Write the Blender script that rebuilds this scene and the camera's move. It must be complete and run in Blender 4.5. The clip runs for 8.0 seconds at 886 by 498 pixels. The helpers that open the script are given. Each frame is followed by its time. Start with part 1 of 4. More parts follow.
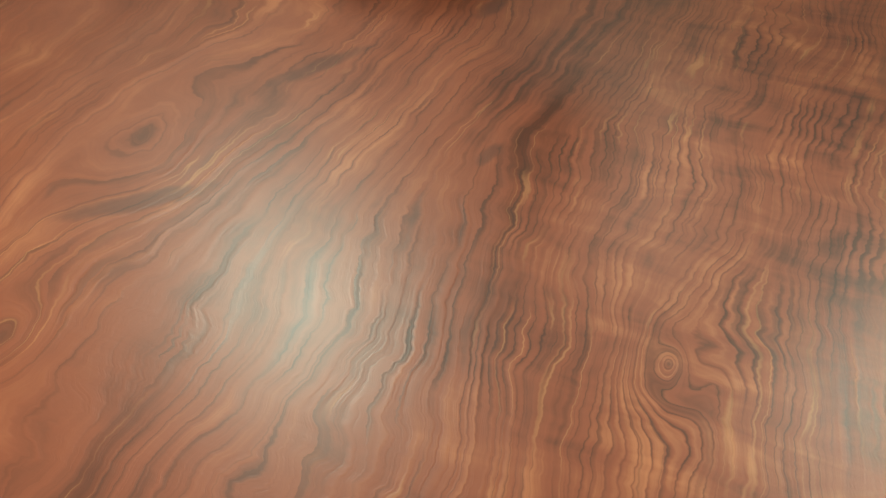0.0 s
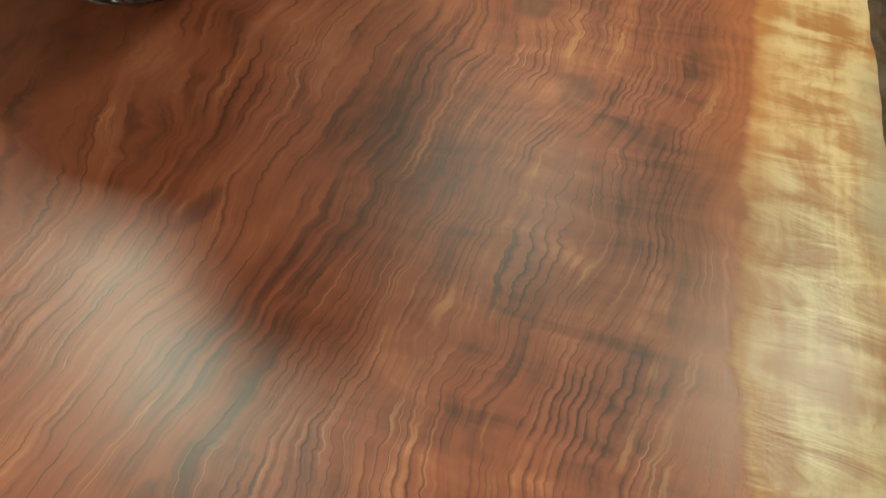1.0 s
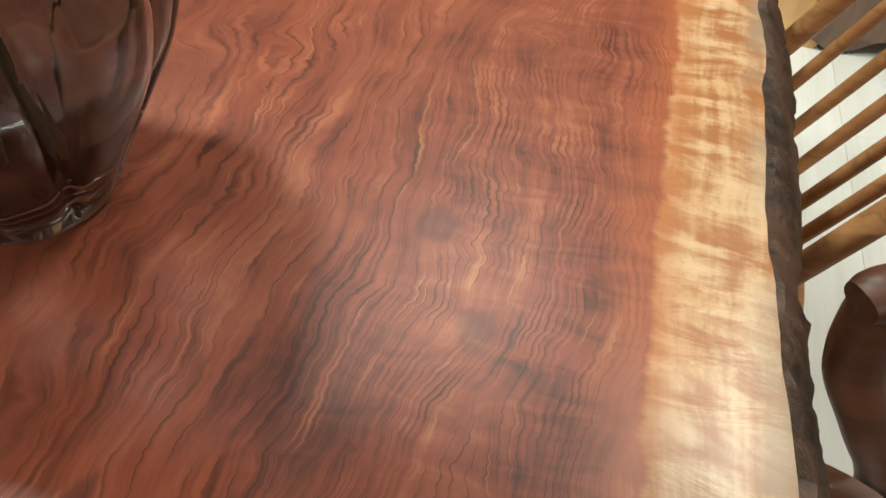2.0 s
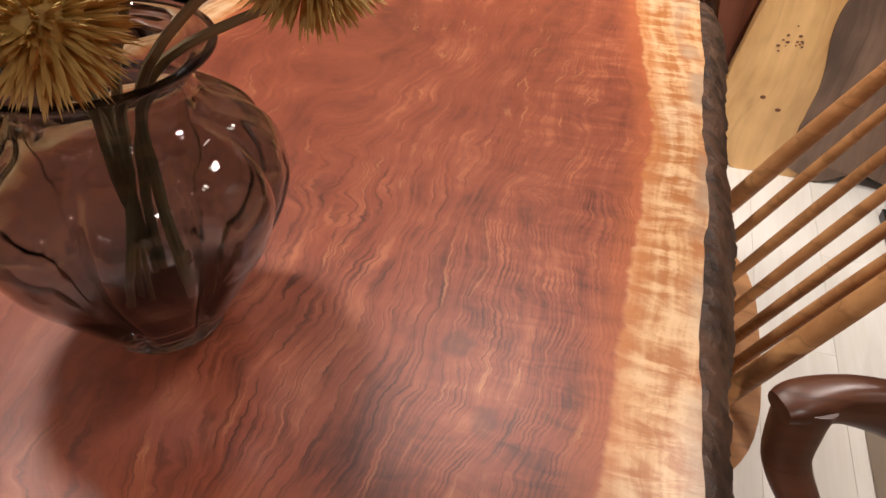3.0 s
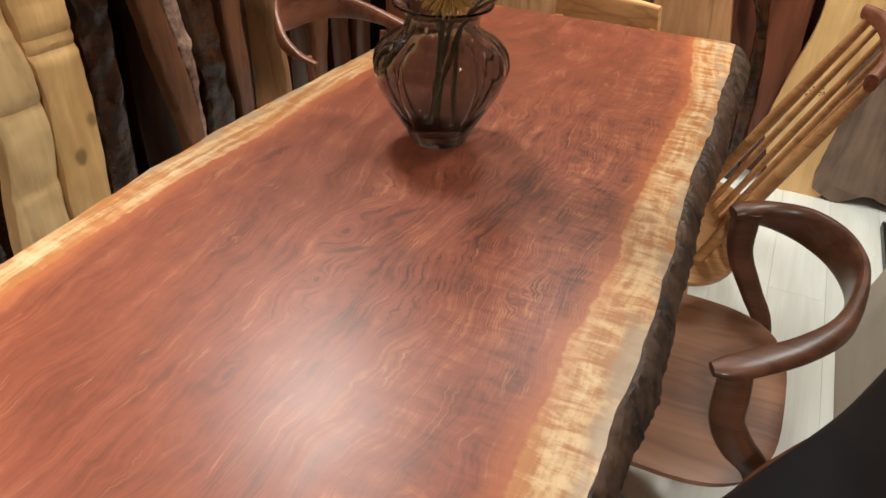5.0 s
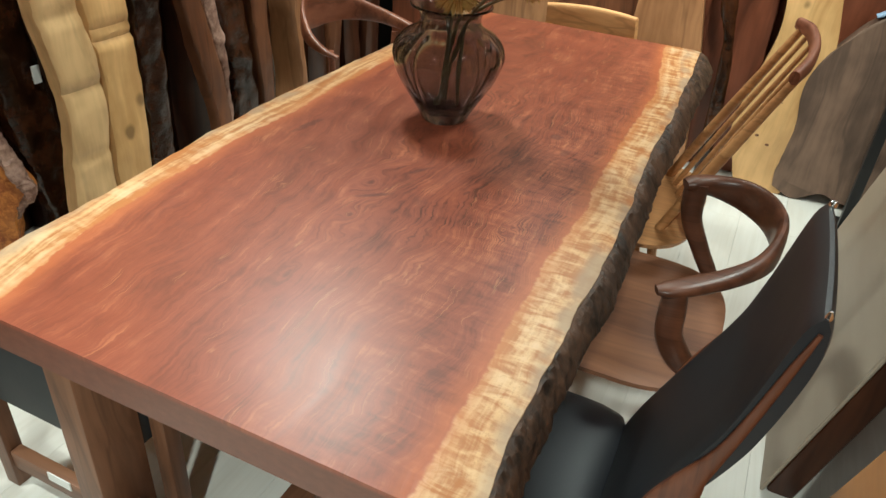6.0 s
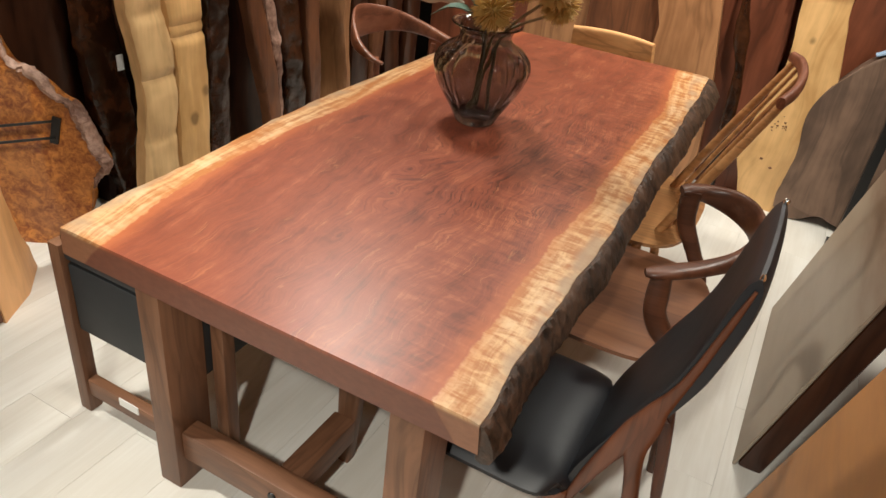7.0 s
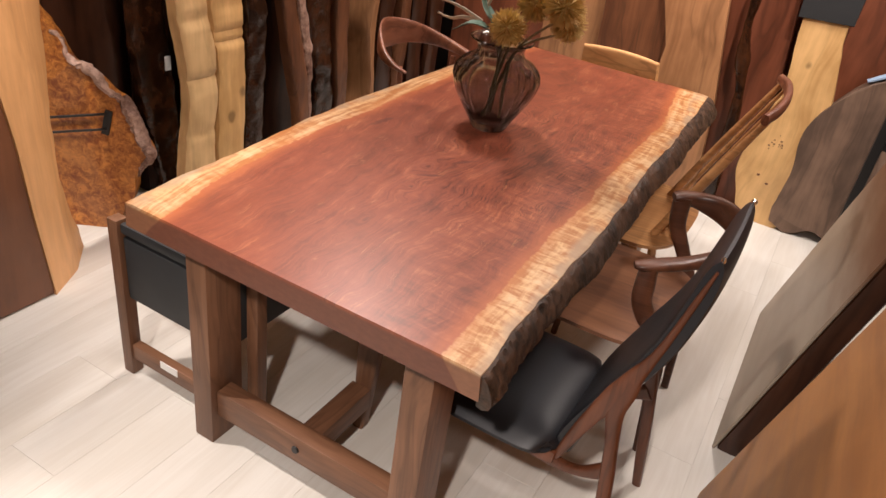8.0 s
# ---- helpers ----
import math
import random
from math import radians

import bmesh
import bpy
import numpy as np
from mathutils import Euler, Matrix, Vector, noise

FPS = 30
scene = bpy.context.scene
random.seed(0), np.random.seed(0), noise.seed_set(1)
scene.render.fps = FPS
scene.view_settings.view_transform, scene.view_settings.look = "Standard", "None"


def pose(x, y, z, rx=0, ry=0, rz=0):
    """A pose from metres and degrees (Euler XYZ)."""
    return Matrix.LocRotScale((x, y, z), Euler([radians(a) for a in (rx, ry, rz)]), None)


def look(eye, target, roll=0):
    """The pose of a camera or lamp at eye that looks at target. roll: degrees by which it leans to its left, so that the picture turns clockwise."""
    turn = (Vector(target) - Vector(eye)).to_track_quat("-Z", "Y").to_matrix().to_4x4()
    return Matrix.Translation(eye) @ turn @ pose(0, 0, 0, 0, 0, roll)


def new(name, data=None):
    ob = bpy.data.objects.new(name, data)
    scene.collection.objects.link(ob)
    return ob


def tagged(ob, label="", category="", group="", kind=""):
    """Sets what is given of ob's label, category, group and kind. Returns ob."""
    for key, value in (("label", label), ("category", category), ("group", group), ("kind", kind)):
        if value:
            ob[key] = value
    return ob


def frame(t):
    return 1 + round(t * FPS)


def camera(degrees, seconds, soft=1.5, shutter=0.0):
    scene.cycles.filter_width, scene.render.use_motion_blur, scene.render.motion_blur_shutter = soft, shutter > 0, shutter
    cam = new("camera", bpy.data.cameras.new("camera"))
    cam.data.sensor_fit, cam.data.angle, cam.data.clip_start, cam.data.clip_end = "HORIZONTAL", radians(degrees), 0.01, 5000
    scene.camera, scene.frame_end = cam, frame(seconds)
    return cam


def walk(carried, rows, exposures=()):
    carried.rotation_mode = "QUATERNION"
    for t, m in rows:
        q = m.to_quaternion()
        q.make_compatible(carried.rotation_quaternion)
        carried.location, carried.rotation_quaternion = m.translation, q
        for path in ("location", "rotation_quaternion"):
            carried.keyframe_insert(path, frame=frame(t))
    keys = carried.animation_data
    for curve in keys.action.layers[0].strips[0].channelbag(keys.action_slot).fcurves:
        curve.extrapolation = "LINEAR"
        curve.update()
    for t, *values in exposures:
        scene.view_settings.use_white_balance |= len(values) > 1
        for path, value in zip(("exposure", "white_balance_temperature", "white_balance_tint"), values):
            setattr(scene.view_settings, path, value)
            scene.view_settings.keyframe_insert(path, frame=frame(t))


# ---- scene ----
cam = camera(63.0, 8.0)
PATH = [
    (0, (0.276, 0.474, 1.024), (-0.28, 1.674, -0.475), -1.2),
    (0.5, (0.293, 0.629, 1.057), (-0.129, 1.703, -0.577), -0.1),
    (1, (0.32, 0.726, 1.057), (-0.044, 1.87, -0.542), 1.0),
    (1.5, (0.327, 0.794, 1.078), (-0.007, 2.004, -0.479), 1.2),
    (2, (0.335, 0.833, 1.123), (0.008, 2.13, -0.364), 1.5),
    (2.2, (0.338, 0.835, 1.148), (0.011, 2.174, -0.301), 1.9),
    (3.3, (0.369, 0.571, 1.334), (-0.11, 2.064, 0.093), 0.6),
    (3.5, (0.362, 0.454, 1.358), (-0.149, 1.956, 0.14), 0.8),
    (4, (0.356, 0.175, 1.395), (-0.229, 1.684, 0.22), 1.9),
    (4.5, (0.461, -0.039, 1.431), (-0.191, 1.459, 0.278), 2.5),
    (4.7, (0.513, -0.103, 1.427), (-0.166, 1.4, 0.295), 2.0),
    (5.8, (0.645, -0.473, 1.476), (-0.017, 1.072, 0.392), 3.9),
    (6, (0.681, -0.529, 1.489), (0.017, 1.02, 0.412), 4.3),
    (6.5, (0.761, -0.661, 1.536), (0.076, 0.888, 0.472), 5.8),
    (7, (0.785, -0.791, 1.564), (0.068, 0.753, 0.514), 7.1),
    (7.5, (0.831, -0.906, 1.605), (0.087, 0.631, 0.565), 7.9),
    (8, (0.885, -0.99, 1.625), (0.13, 0.553, 0.599), 8.7),
]
# the clip's camera drifts in brightness and white balance
EXPOSURES = [(0.0, -0.22, 5500, -25), (0.5, -0.4, 6500, -25), (1.1, -0.2, 5500, -30), (1.6, 0.0, 5400, -18), (2.2, -0.05, 5300, -2), (3.5, -0.1, 6100, 16), (4.6, -0.12, 5600, 4), (5.9, -0.05, 5150, -10), (6.6, -0.05, 5350, -8), (7.2, -0.07, 5900, 9), (8.0, -0.06, 6000, 16)]
walk(cam, [(t, look(eye, target, roll)) for t, eye, target, roll in PATH], EXPOSURES)

# ---- world and lights ----
world = bpy.data.worlds.new("world")
scene.world = world
world.use_nodes = True
world.node_tree.nodes["Background"].inputs[0].default_value = (1.0, 0.86, 0.72, 1)
world.node_tree.nodes["Background"].inputs[1].default_value = 0.003


def overhead_area(x, y, power, sx=1.2, sy=0.16, turn=0):
    data = bpy.data.lights.new("area_lamp", "AREA")
    data.shape, data.size, data.size_y = "RECTANGLE", sx, sy
    data.energy, data.color = power, (1.0, 0.86, 0.71)
    ob = new("area_lamp", data)
    ob.matrix_basis = pose(x, y, 2.66, 0, 0, turn)
    return ob


# unseen lamps: three placed from glare and shadow, the last two added fill
LAMPS = [(-0.9, 1.72, 48, 0.3, 0.3), (0.0, 2.6, 16, 0.5, 0.3), (1.22, 2.2, 36, 0.3, 0.25),
         (1.4, 0.45, 6, 0.2, 0.2), (-0.1, -1.6, 8, 0.4, 0.12)]
for lx, ly, lp, la, lb in LAMPS:
    overhead_area(lx, ly, lp, la, lb)


def fill_spot(eye, target, power, cone):
    """An added spot, no known fixture, that brightens the floor or the stored slabs."""
    data = bpy.data.lights.new("fill_spot", "SPOT")
    data.energy, data.color, data.shadow_soft_size = power, (1.0, 0.86, 0.71), 0.06
    data.spot_size, data.spot_blend = radians(cone), 0.7
    ob = new("fill_spot", data)
    ob.matrix_basis = look(eye, target)
    return ob


fill_spot((-1.3, -0.5, 2.66), (-0.75, -0.3, 0.0), 285, 75)
fill_spot((0.75, -1.75, 2.66), (0.55, 0.1, 0.0), 270, 60)
fill_spot((1.05, 1.25, 2.66), (0.75, 2.9, 0.7), 150, 60)
fill_spot((-0.25, 0.1, 2.66), (-1.35, 0.5, 0.65), 105, 50)


# ---- materials ----
class Graph:
    """Short names for shader nodes."""

    def __init__(self, name):
        self.mat = bpy.data.materials.new(name)
        self.mat.use_nodes = True
        self.tree = self.mat.node_tree
        self.bsdf = self.tree.nodes["Principled BSDF"]

    def put(self, socket, value):
        if isinstance(value, bpy.types.NodeSocket):
            self.tree.links.new(value, socket)
        elif isinstance(value, (tuple, list)) and len(value) == 3 and socket.type == "RGBA":
            socket.default_value = (*value, 1)
        else:
            socket.default_value = value

    def math(self, op, a, b=0.0, clamp=False):
        n = self.tree.nodes.new("ShaderNodeMath")
        n.operation, n.use_clamp = op, clamp
        self.put(n.inputs[0], a), self.put(n.inputs[1], b)
        return n.outputs[0]

    def add(self, a, b):
        return self.math("ADD", a, b)

    def mul(self, a, b):
        return self.math("MULTIPLY", a, b)

    def sub(self, a, b):
        return self.math("SUBTRACT", a, b)

    def coords(self):
        n = self.tree.nodes.new("ShaderNodeTexCoord")
        return n.outputs["Object"]

    def split(self, v):
        n = self.tree.nodes.new("ShaderNodeSeparateXYZ")
        self.put(n.inputs[0], v)
        return n.outputs

    def join(self, x, y, z):
        n = self.tree.nodes.new("ShaderNodeCombineXYZ")
        for s, v in zip(n.inputs, (x, y, z)):
            self.put(s, v)
        return n.outputs[0]

    def noise(self, v, scale=1.0, detail=3.0, rough=0.55, warp=0.0):
        n = self.tree.nodes.new("ShaderNodeTexNoise")
        self.put(n.inputs["Vector"], v)
        n.inputs["Scale"].default_value, n.inputs["Detail"].default_value = scale, detail
        n.inputs["Roughness"].default_value, n.inputs["Distortion"].default_value = rough, warp
        return n.outputs[0]

    def voronoi(self, v, scale, feature="F1"):
        n = self.tree.nodes.new("ShaderNodeTexVoronoi")
        n.feature = feature
        self.put(n.inputs["Vector"], v)
        n.inputs["Scale"].default_value = scale
        return n.outputs["Distance"]

    def step(self, v, lo, hi, a=0.0, b=1.0):
        n = self.tree.nodes.new("ShaderNodeMapRange")
        n.interpolation_type = "SMOOTHSTEP"
        for s, x in zip(n.inputs, (v, lo, hi, a, b)):
            self.put(s, x)
        return n.outputs[0]

    def mix(self, f, a, b, kind="MIX"):
        n = self.tree.nodes.new("ShaderNodeMix")
        n.data_type, n.blend_type = "RGBA", kind
        self.put(n.inputs[0], f), self.put(n.inputs[6], a), self.put(n.inputs[7], b)
        return n.outputs[2]

    def lerp(self, f, a, b):
        n = self.tree.nodes.new("ShaderNodeMix")
        self.put(n.inputs[0], f), self.put(n.inputs[2], a), self.put(n.inputs[3], b)
        return n.outputs[0]

    def random(self):
        return self.tree.nodes.new("ShaderNodeObjectInfo").outputs["Random"]

    def attribute(self, name):
        n = self.tree.nodes.new("ShaderNodeAttribute")
        n.attribute_name = name
        return n.outputs["Fac"]

    def done(self, color, rough=0.5, bump=None, strength=0.3, distance=0.002, **more):
        self.put(self.bsdf.inputs["Base Color"], color)
        self.put(self.bsdf.inputs["Roughness"], rough)
        for key, value in more.items():
            self.put(self.bsdf.inputs[key.replace("_", " ")], value)
        if bump is not None:
            n = self.tree.nodes.new("ShaderNodeBump")
            n.inputs["Strength"].default_value, n.inputs["Distance"].default_value = strength, distance
            self.put(n.inputs["Height"], bump)
            self.tree.links.new(n.outputs[0], self.bsdf.inputs["Normal"])
        return self.mat


def plain_wood(name, dark, light, axis="z", fine=60.0, coarse=9.0, rough=0.45, figure=0.25, bump=0.15, vein=0.35, pits=0.0):
    """Sawn and oiled wood whose grain runs along one axis."""
    dark, light = [tuple(q * k for q, k in zip(c, (1.08, 0.93, 0.78))) for c in (dark, light)]
    g = Graph(name)
    x, y, z = g.split(g.coords())
    if axis == "y":
        x, y, z = x, z, y
    elif axis == "x":
        x, y, z = y, z, x
    shift = g.mul(g.random(), 7.0)
    warp = g.mul(g.sub(g.noise(g.join(g.mul(x, 3.0), g.add(g.mul(y, 3.0), shift), g.mul(z, 1.6)), 1.0, 2.0), 0.5), 0.16)
    u = g.add(x, warp)
    v = g.add(y, g.mul(warp, 0.7))
    a = g.noise(g.join(g.mul(u, fine), g.mul(v, fine), g.add(g.mul(z, 1.8), shift)), 1.0, 5.0, 0.65)
    b = g.noise(g.join(g.mul(u, coarse), g.mul(v, coarse), g.add(g.mul(z, 0.8), shift)), 1.0, 3.0)
    c = g.noise(g.join(g.mul(x, 6.0), g.mul(y, 6.0), g.add(g.mul(z, 5.0), shift)), 1.0, 3.0)
    tone = g.add(g.add(g.mul(a, 0.45), g.mul(b, 0.65)), g.mul(g.sub(c, 0.5), figure))
    f = g.step(tone, 0.32, 0.78)
    col = g.mix(f, dark, light)
    veins = g.step(g.math("ABSOLUTE", g.sub(b, 0.5)), 0.0, 0.035, vein, 0.0)
    col = g.mix(veins, col, tuple(0.45 * q for q in dark))
    if pits:
        hole = g.step(g.add(g.voronoi(g.join(g.mul(x, 7.0), g.mul(y, 7.0), g.mul(z, 6.0)), 1.0), g.mul(g.sub(c, 0.5), 0.5)), 0.02, 0.14, pits, 0.0)
        col = g.mix(hole, col, tuple(0.3 * q for q in dark))
    return g.done(col, g.add(rough - 0.08, g.mul(a, 0.16)), a, bump, 0.0015)


def table_wood():
    """Reddish slab: wavy grain that flows round knots, pale curly sapwood towards both long edges."""
    g = Graph("figured_red_slab_wood")
    x, y, z = g.split(g.coords())
    flat = g.join(x, y, 0.0)
    heart = g.attribute("heart")
    # the lines run along the slab and lean a little towards its west edge
    lean = g.mul(g.step(x, 0.1, -0.35), g.step(y, 0.1, 1.6, 0.0, 0.2))
    u = g.add(x, lean)
    u = g.add(u, g.mul(g.sub(g.noise(g.join(g.mul(x, 4.2), g.mul(y, 3.0), 3.0), 1.0, 2.0), 0.5), 0.12))
    u = g.add(u, g.mul(g.sub(g.noise(g.join(g.mul(x, 12.0), g.mul(y, 13.0), 1.0), 1.0, 2.0), 0.5), 0.028))
    u = g.add(u, g.mul(g.sub(g.noise(g.join(g.mul(x, 22.0), g.mul(y, 75.0), 5.0), 1.0, 3.0), 0.5), 0.0085))
    # knots: (x, y, half width, half length)
    eyes = None
    for kx, ky, kw, kl, pull in ((-0.037, 0.712, 0.042, 0.06, 1.0), (0.0, 0.565, 0.03, 0.045, 0.7), (0.015, 0.33, 0.035, 0.11, 0.75),
                                 (0.294, 0.678, 0.010, 0.016, 0.8), (0.262, 1.476, 0.014, 0.008, 0.8)):
        dx, dy = g.mul(g.sub(x, kx), 1.0 / kw), g.mul(g.sub(y, ky), 1.0 / kl)
        r = g.math("SQRT", g.add(g.mul(dx, dx), g.mul(dy, dy)))
        r = g.add(r, g.mul(g.sub(g.noise(flat, 34.0, 3.0), 0.5), 0.55))
        r2 = g.mul(r, r)
        near = g.math("EXPONENT", g.mul(r2, -0.6))
        u = g.lerp(g.mul(near, pull), u, g.add(kx, g.mul(r, 0.045)))
        spot = g.mul(g.math("EXPONENT", g.mul(r2, -70.0)), pull)
        eyes = spot if eyes is None else g.math("MAXIMUM", eyes, spot)
    fine = g.noise(g.join(g.mul(u, 170.0), g.mul(y, 4.0), 0.0), 1.0, 4.0, 0.7)
    band = g.noise(g.join(g.mul(u, 34.0), g.mul(y, 1.4), 4.0), 1.0, 4.0, 0.6)
    wide = g.noise(g.join(g.mul(u, 9.0), g.mul(y, 1.1), 8.0), 1.0, 3.0)
    vein = g.noise(g.join(g.mul(u, 58.0), g.mul(y, 2.0), 12.0), 1.0, 2.0, 0.5)
    patch = g.noise(flat, 7.5, 4.0, 0.62)
    short = g.noise(g.join(g.mul(u, 46.0), g.mul(y, 11.0), 50.0), 1.0, 3.0, 0.6)
    curl = g.noise(g.join(g.mul(x, 15.0), g.mul(y, 46.0), 2.0), 1.0, 3.0, 0.6, 0.6)
    tone = g.add(g.add(g.mul(fine, 0.42), g.add(g.mul(band, 0.32), g.mul(short, 0.34))), g.add(g.mul(wide, 0.3), g.mul(g.sub(patch, 0.5), 0.48)))
    tone = g.sub(tone, 0.1)
    side = g.step(x, 0.1, 0.34)
    tone = g.add(tone, g.mul(g.mul(g.sub(curl, 0.5), side), 0.55))
    tight = g.add(u, g.mul(g.math("MAXIMUM", g.sub(u, 0.2), 0.0), 1.3))
    count = g.add(g.mul(tight, 84.0), g.add(g.mul(band, 2.6), g.mul(wide, 4.0)))
    tooth = g.math("FRACT", count)
    shade = g.sub(g.step(tooth, 0.0, 0.55), g.step(tooth, 0.9, 1.0))
    where = g.step(g.noise(g.join(g.mul(u, 26.0), g.mul(y, 12.0), 30.0), 1.0, 3.0, 0.6), 0.46, 0.66)
    bold = g.add(0.22, g.mul(0.78, g.mul(g.mul(g.step(y, 0.4, 0.7), g.step(y, 1.7, 1.3)), g.step(g.add(x, g.mul(g.sub(patch, 0.5), 0.3)), -0.2, 0.08))))
    where = g.mul(where, bold)
    tone = g.add(tone, g.mul(g.mul(g.sub(shade, 0.62), where), g.add(0.13, g.mul(side, 0.09))))
    col = g.mix(g.step(tone, 0.37, 0.64), g.mix(bold, (0.16, 0.043, 0.022), (0.075, 0.019, 0.010)), (0.24, 0.062, 0.030))
    col = g.mix(g.step(tone, 0.6, 0.9), col, (0.44, 0.155, 0.07))
    line = g.step(g.math("ABSOLUTE", g.sub(vein, 0.5)), 0.0, 0.026, 1.0, 0.0)
    line = g.mul(line, g.step(g.noise(g.join(g.mul(x, 12.0), g.mul(y, 12.0), 9.0), 1.0, 3.0), 0.44, 0.62))
    col = g.mix(g.mul(g.mul(line, bold), 0.5), col, (0.045, 0.012, 0.008))
    rim = g.mul(g.step(tooth, 0.02, 0.2, 1.0, 0.0), g.step(g.noise(g.join(g.mul(u, 34.0), g.mul(y, 13.0), 40.0), 1.0, 3.0, 0.6), 0.40, 0.58))
    col = g.mix(g.mul(g.mul(rim, bold), 0.68), col, (0.045, 0.013, 0.008))
    bright = g.step(g.math("ABSOLUTE", g.sub(vein, 0.585)), 0.0, 0.016, 1.0, 0.0)
    bright = g.mul(bright, g.step(g.noise(flat, 11.0, 3.0), 0.46, 0.64))
    col = g.mix(g.mul(bright, 0.28), col, (0.72, 0.36, 0.15))
    blot = g.step(g.noise(g.join(g.mul(u, 17.0), g.mul(y, 12.0), 20.0), 1.0, 4.0, 0.65), 0.56, 0.74)
    col = g.mix(g.mul(g.mul(blot, g.add(bold, 0.25)), 0.3), col, (0.07, 0.026, 0.02))
    col = g.mix(g.mul(eyes, 0.6), col, (0.05, 0.02, 0.014))
    # dark mineral slits that lie slantwise: (x, y, half length, half width, turn)
    for qx, qy, ql, qw, turn in ((0.028, 0.822, 0.04, 0.007, 58), (0.0, 0.667, 0.045, 0.008, 40), (0.107, 0.935, 0.02, 0.008, 75), (0.165, 0.78, 0.012, 0.005, 80),
                                 (-0.33, 0.9, 0.06, 0.012, 84), (0.375, 0.96, 0.005, 0.03, 0), (0.29, 1.105, 0.014, 0.02, 0), (0.24, 1.19, 0.018, 0.02, 0)):
        ca, sa = math.cos(radians(turn)), math.sin(radians(turn))
        dx, dy = g.sub(x, qx), g.sub(y, qy)
        a1 = g.mul(g.add(g.mul(dx, ca), g.mul(dy, sa)), 1.0 / ql)
        b1 = g.mul(g.sub(g.mul(dy, ca), g.mul(dx, sa)), 1.0 / qw)
        r2 = g.add(g.add(g.mul(a1, a1), g.mul(b1, b1)), g.mul(g.sub(g.noise(flat, 60.0, 3.0), 0.5), 1.6))
        col = g.mix(g.step(r2, 0.2, 1.3, 0.5, 0.0), col, (0.05, 0.02, 0.018))
    # sapwood
    bars = g.noise(g.join(g.mul(x, 14.0), g.mul(y, 44.0), 7.0), 1.0, 4.0, 0.6, 0.6)
    soft = g.noise(g.join(g.mul(x, 10.0), g.mul(y, 9.0), 1.0), 1.0, 3.0)
    streak = g.noise(g.join(g.mul(g.add(heart, g.mul(soft, 0.03)), 60.0), g.mul(y, 4.0), 17.0), 1.0, 4.0, 0.6)
    figure = g.lerp(g.step(x, -0.1, 0.1), g.add(g.mul(streak, 0.75), g.mul(bars, 0.25)), g.add(g.mul(bars, 0.6), g.mul(streak, 0.4)))
    sap = g.mix(g.step(figure, 0.41, 0.6), (0.37, 0.145, 0.042), (0.62, 0.385, 0.185))
    grit = g.noise(g.join(g.mul(x, 150.0), g.mul(y, 90.0), 3.0), 1.0, 4.0, 0.7)
    sap = g.mix(g.step(grit, 0.5, 0.7, 0.0, 0.6), sap, (0.33, 0.15, 0.05))
    sap = g.mix(g.step(g.add(g.mul(soft, 0.5), g.mul(figure, 0.5)), 0.48, 0.68), sap, (0.69, 0.49, 0.29))
    sap = g.mix(g.step(g.sub(heart, g.mul(soft, 0.04)), -0.055, -0.02, 0.0, 0.55), sap, (0.46, 0.17, 0.05))
    # greyed outer edge: wear, with some glare put into its colour
    worn = g.mul(g.step(g.add(heart, g.mul(g.sub(soft, 0.5), 0.04)), -0.055, -0.08), g.step(g.noise(flat, 7.0, 4.0), 0.4, 0.6))
    sap = g.mix(g.mul(worn, 0.8), sap, (0.36, 0.26, 0.17))
    ragged = g.add(g.mul(g.noise(g.join(g.mul(x, 10.0), g.mul(y, 40.0), 0.0), 1.0, 4.0, 0.65), 0.022), g.mul(g.noise(g.join(g.mul(x, 3.0), g.mul(y, 9.0), 6.0), 1.0, 2.0), 0.026))
    edge = g.add(heart, g.sub(ragged, 0.024))
    ember = g.step(edge, 0.05, 0.0, 0.0, 0.5)
    col = g.mix(ember, col, g.mix(band, (0.33, 0.08, 0.03), (0.62, 0.2, 0.06)))
    col = g.mix(g.step(edge, -0.004, 0.003), sap, col)
    # plain end grain below the top, darkened to hold the shade on the ends
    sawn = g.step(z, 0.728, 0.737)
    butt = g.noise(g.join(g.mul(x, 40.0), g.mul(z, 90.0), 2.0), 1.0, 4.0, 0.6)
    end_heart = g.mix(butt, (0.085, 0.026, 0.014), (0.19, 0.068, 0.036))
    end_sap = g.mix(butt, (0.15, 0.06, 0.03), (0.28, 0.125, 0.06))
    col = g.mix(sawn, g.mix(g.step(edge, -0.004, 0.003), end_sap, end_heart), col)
    rough = g.add(0.37, g.mul(g.sub(band, 0.5), 0.12))
    return g.done(col, rough, g.add(fine, g.mul(bars, g.step(edge, 0.004, -0.01, 0.4, 4.0))), 0.16, 0.0014, Specular_IOR_Level=0.56)


def bark_material(name="dark_bark", dark=(0.012, 0.007, 0.004), light=(0.105, 0.054, 0.03), rough=0.5, scale=1.0, relief=0.7):
    g = Graph(name)
    c = g.coords()
    a = g.noise(c, 45.0 * scale, 6.0, 0.7)
    b = g.noise(c, 9.0 * scale, 3.0)
    w = g.voronoi(c, 40.0 * scale)
    col = g.mix(g.step(g.add(g.mul(a, 0.6), g.mul(b, 0.5)), 0.4, 0.72), dark, light)
    return g.done(col, g.add(rough - 0.15, g.mul(a, 0.3)), g.add(a, g.mul(w, 0.6)), relief, 0.006)


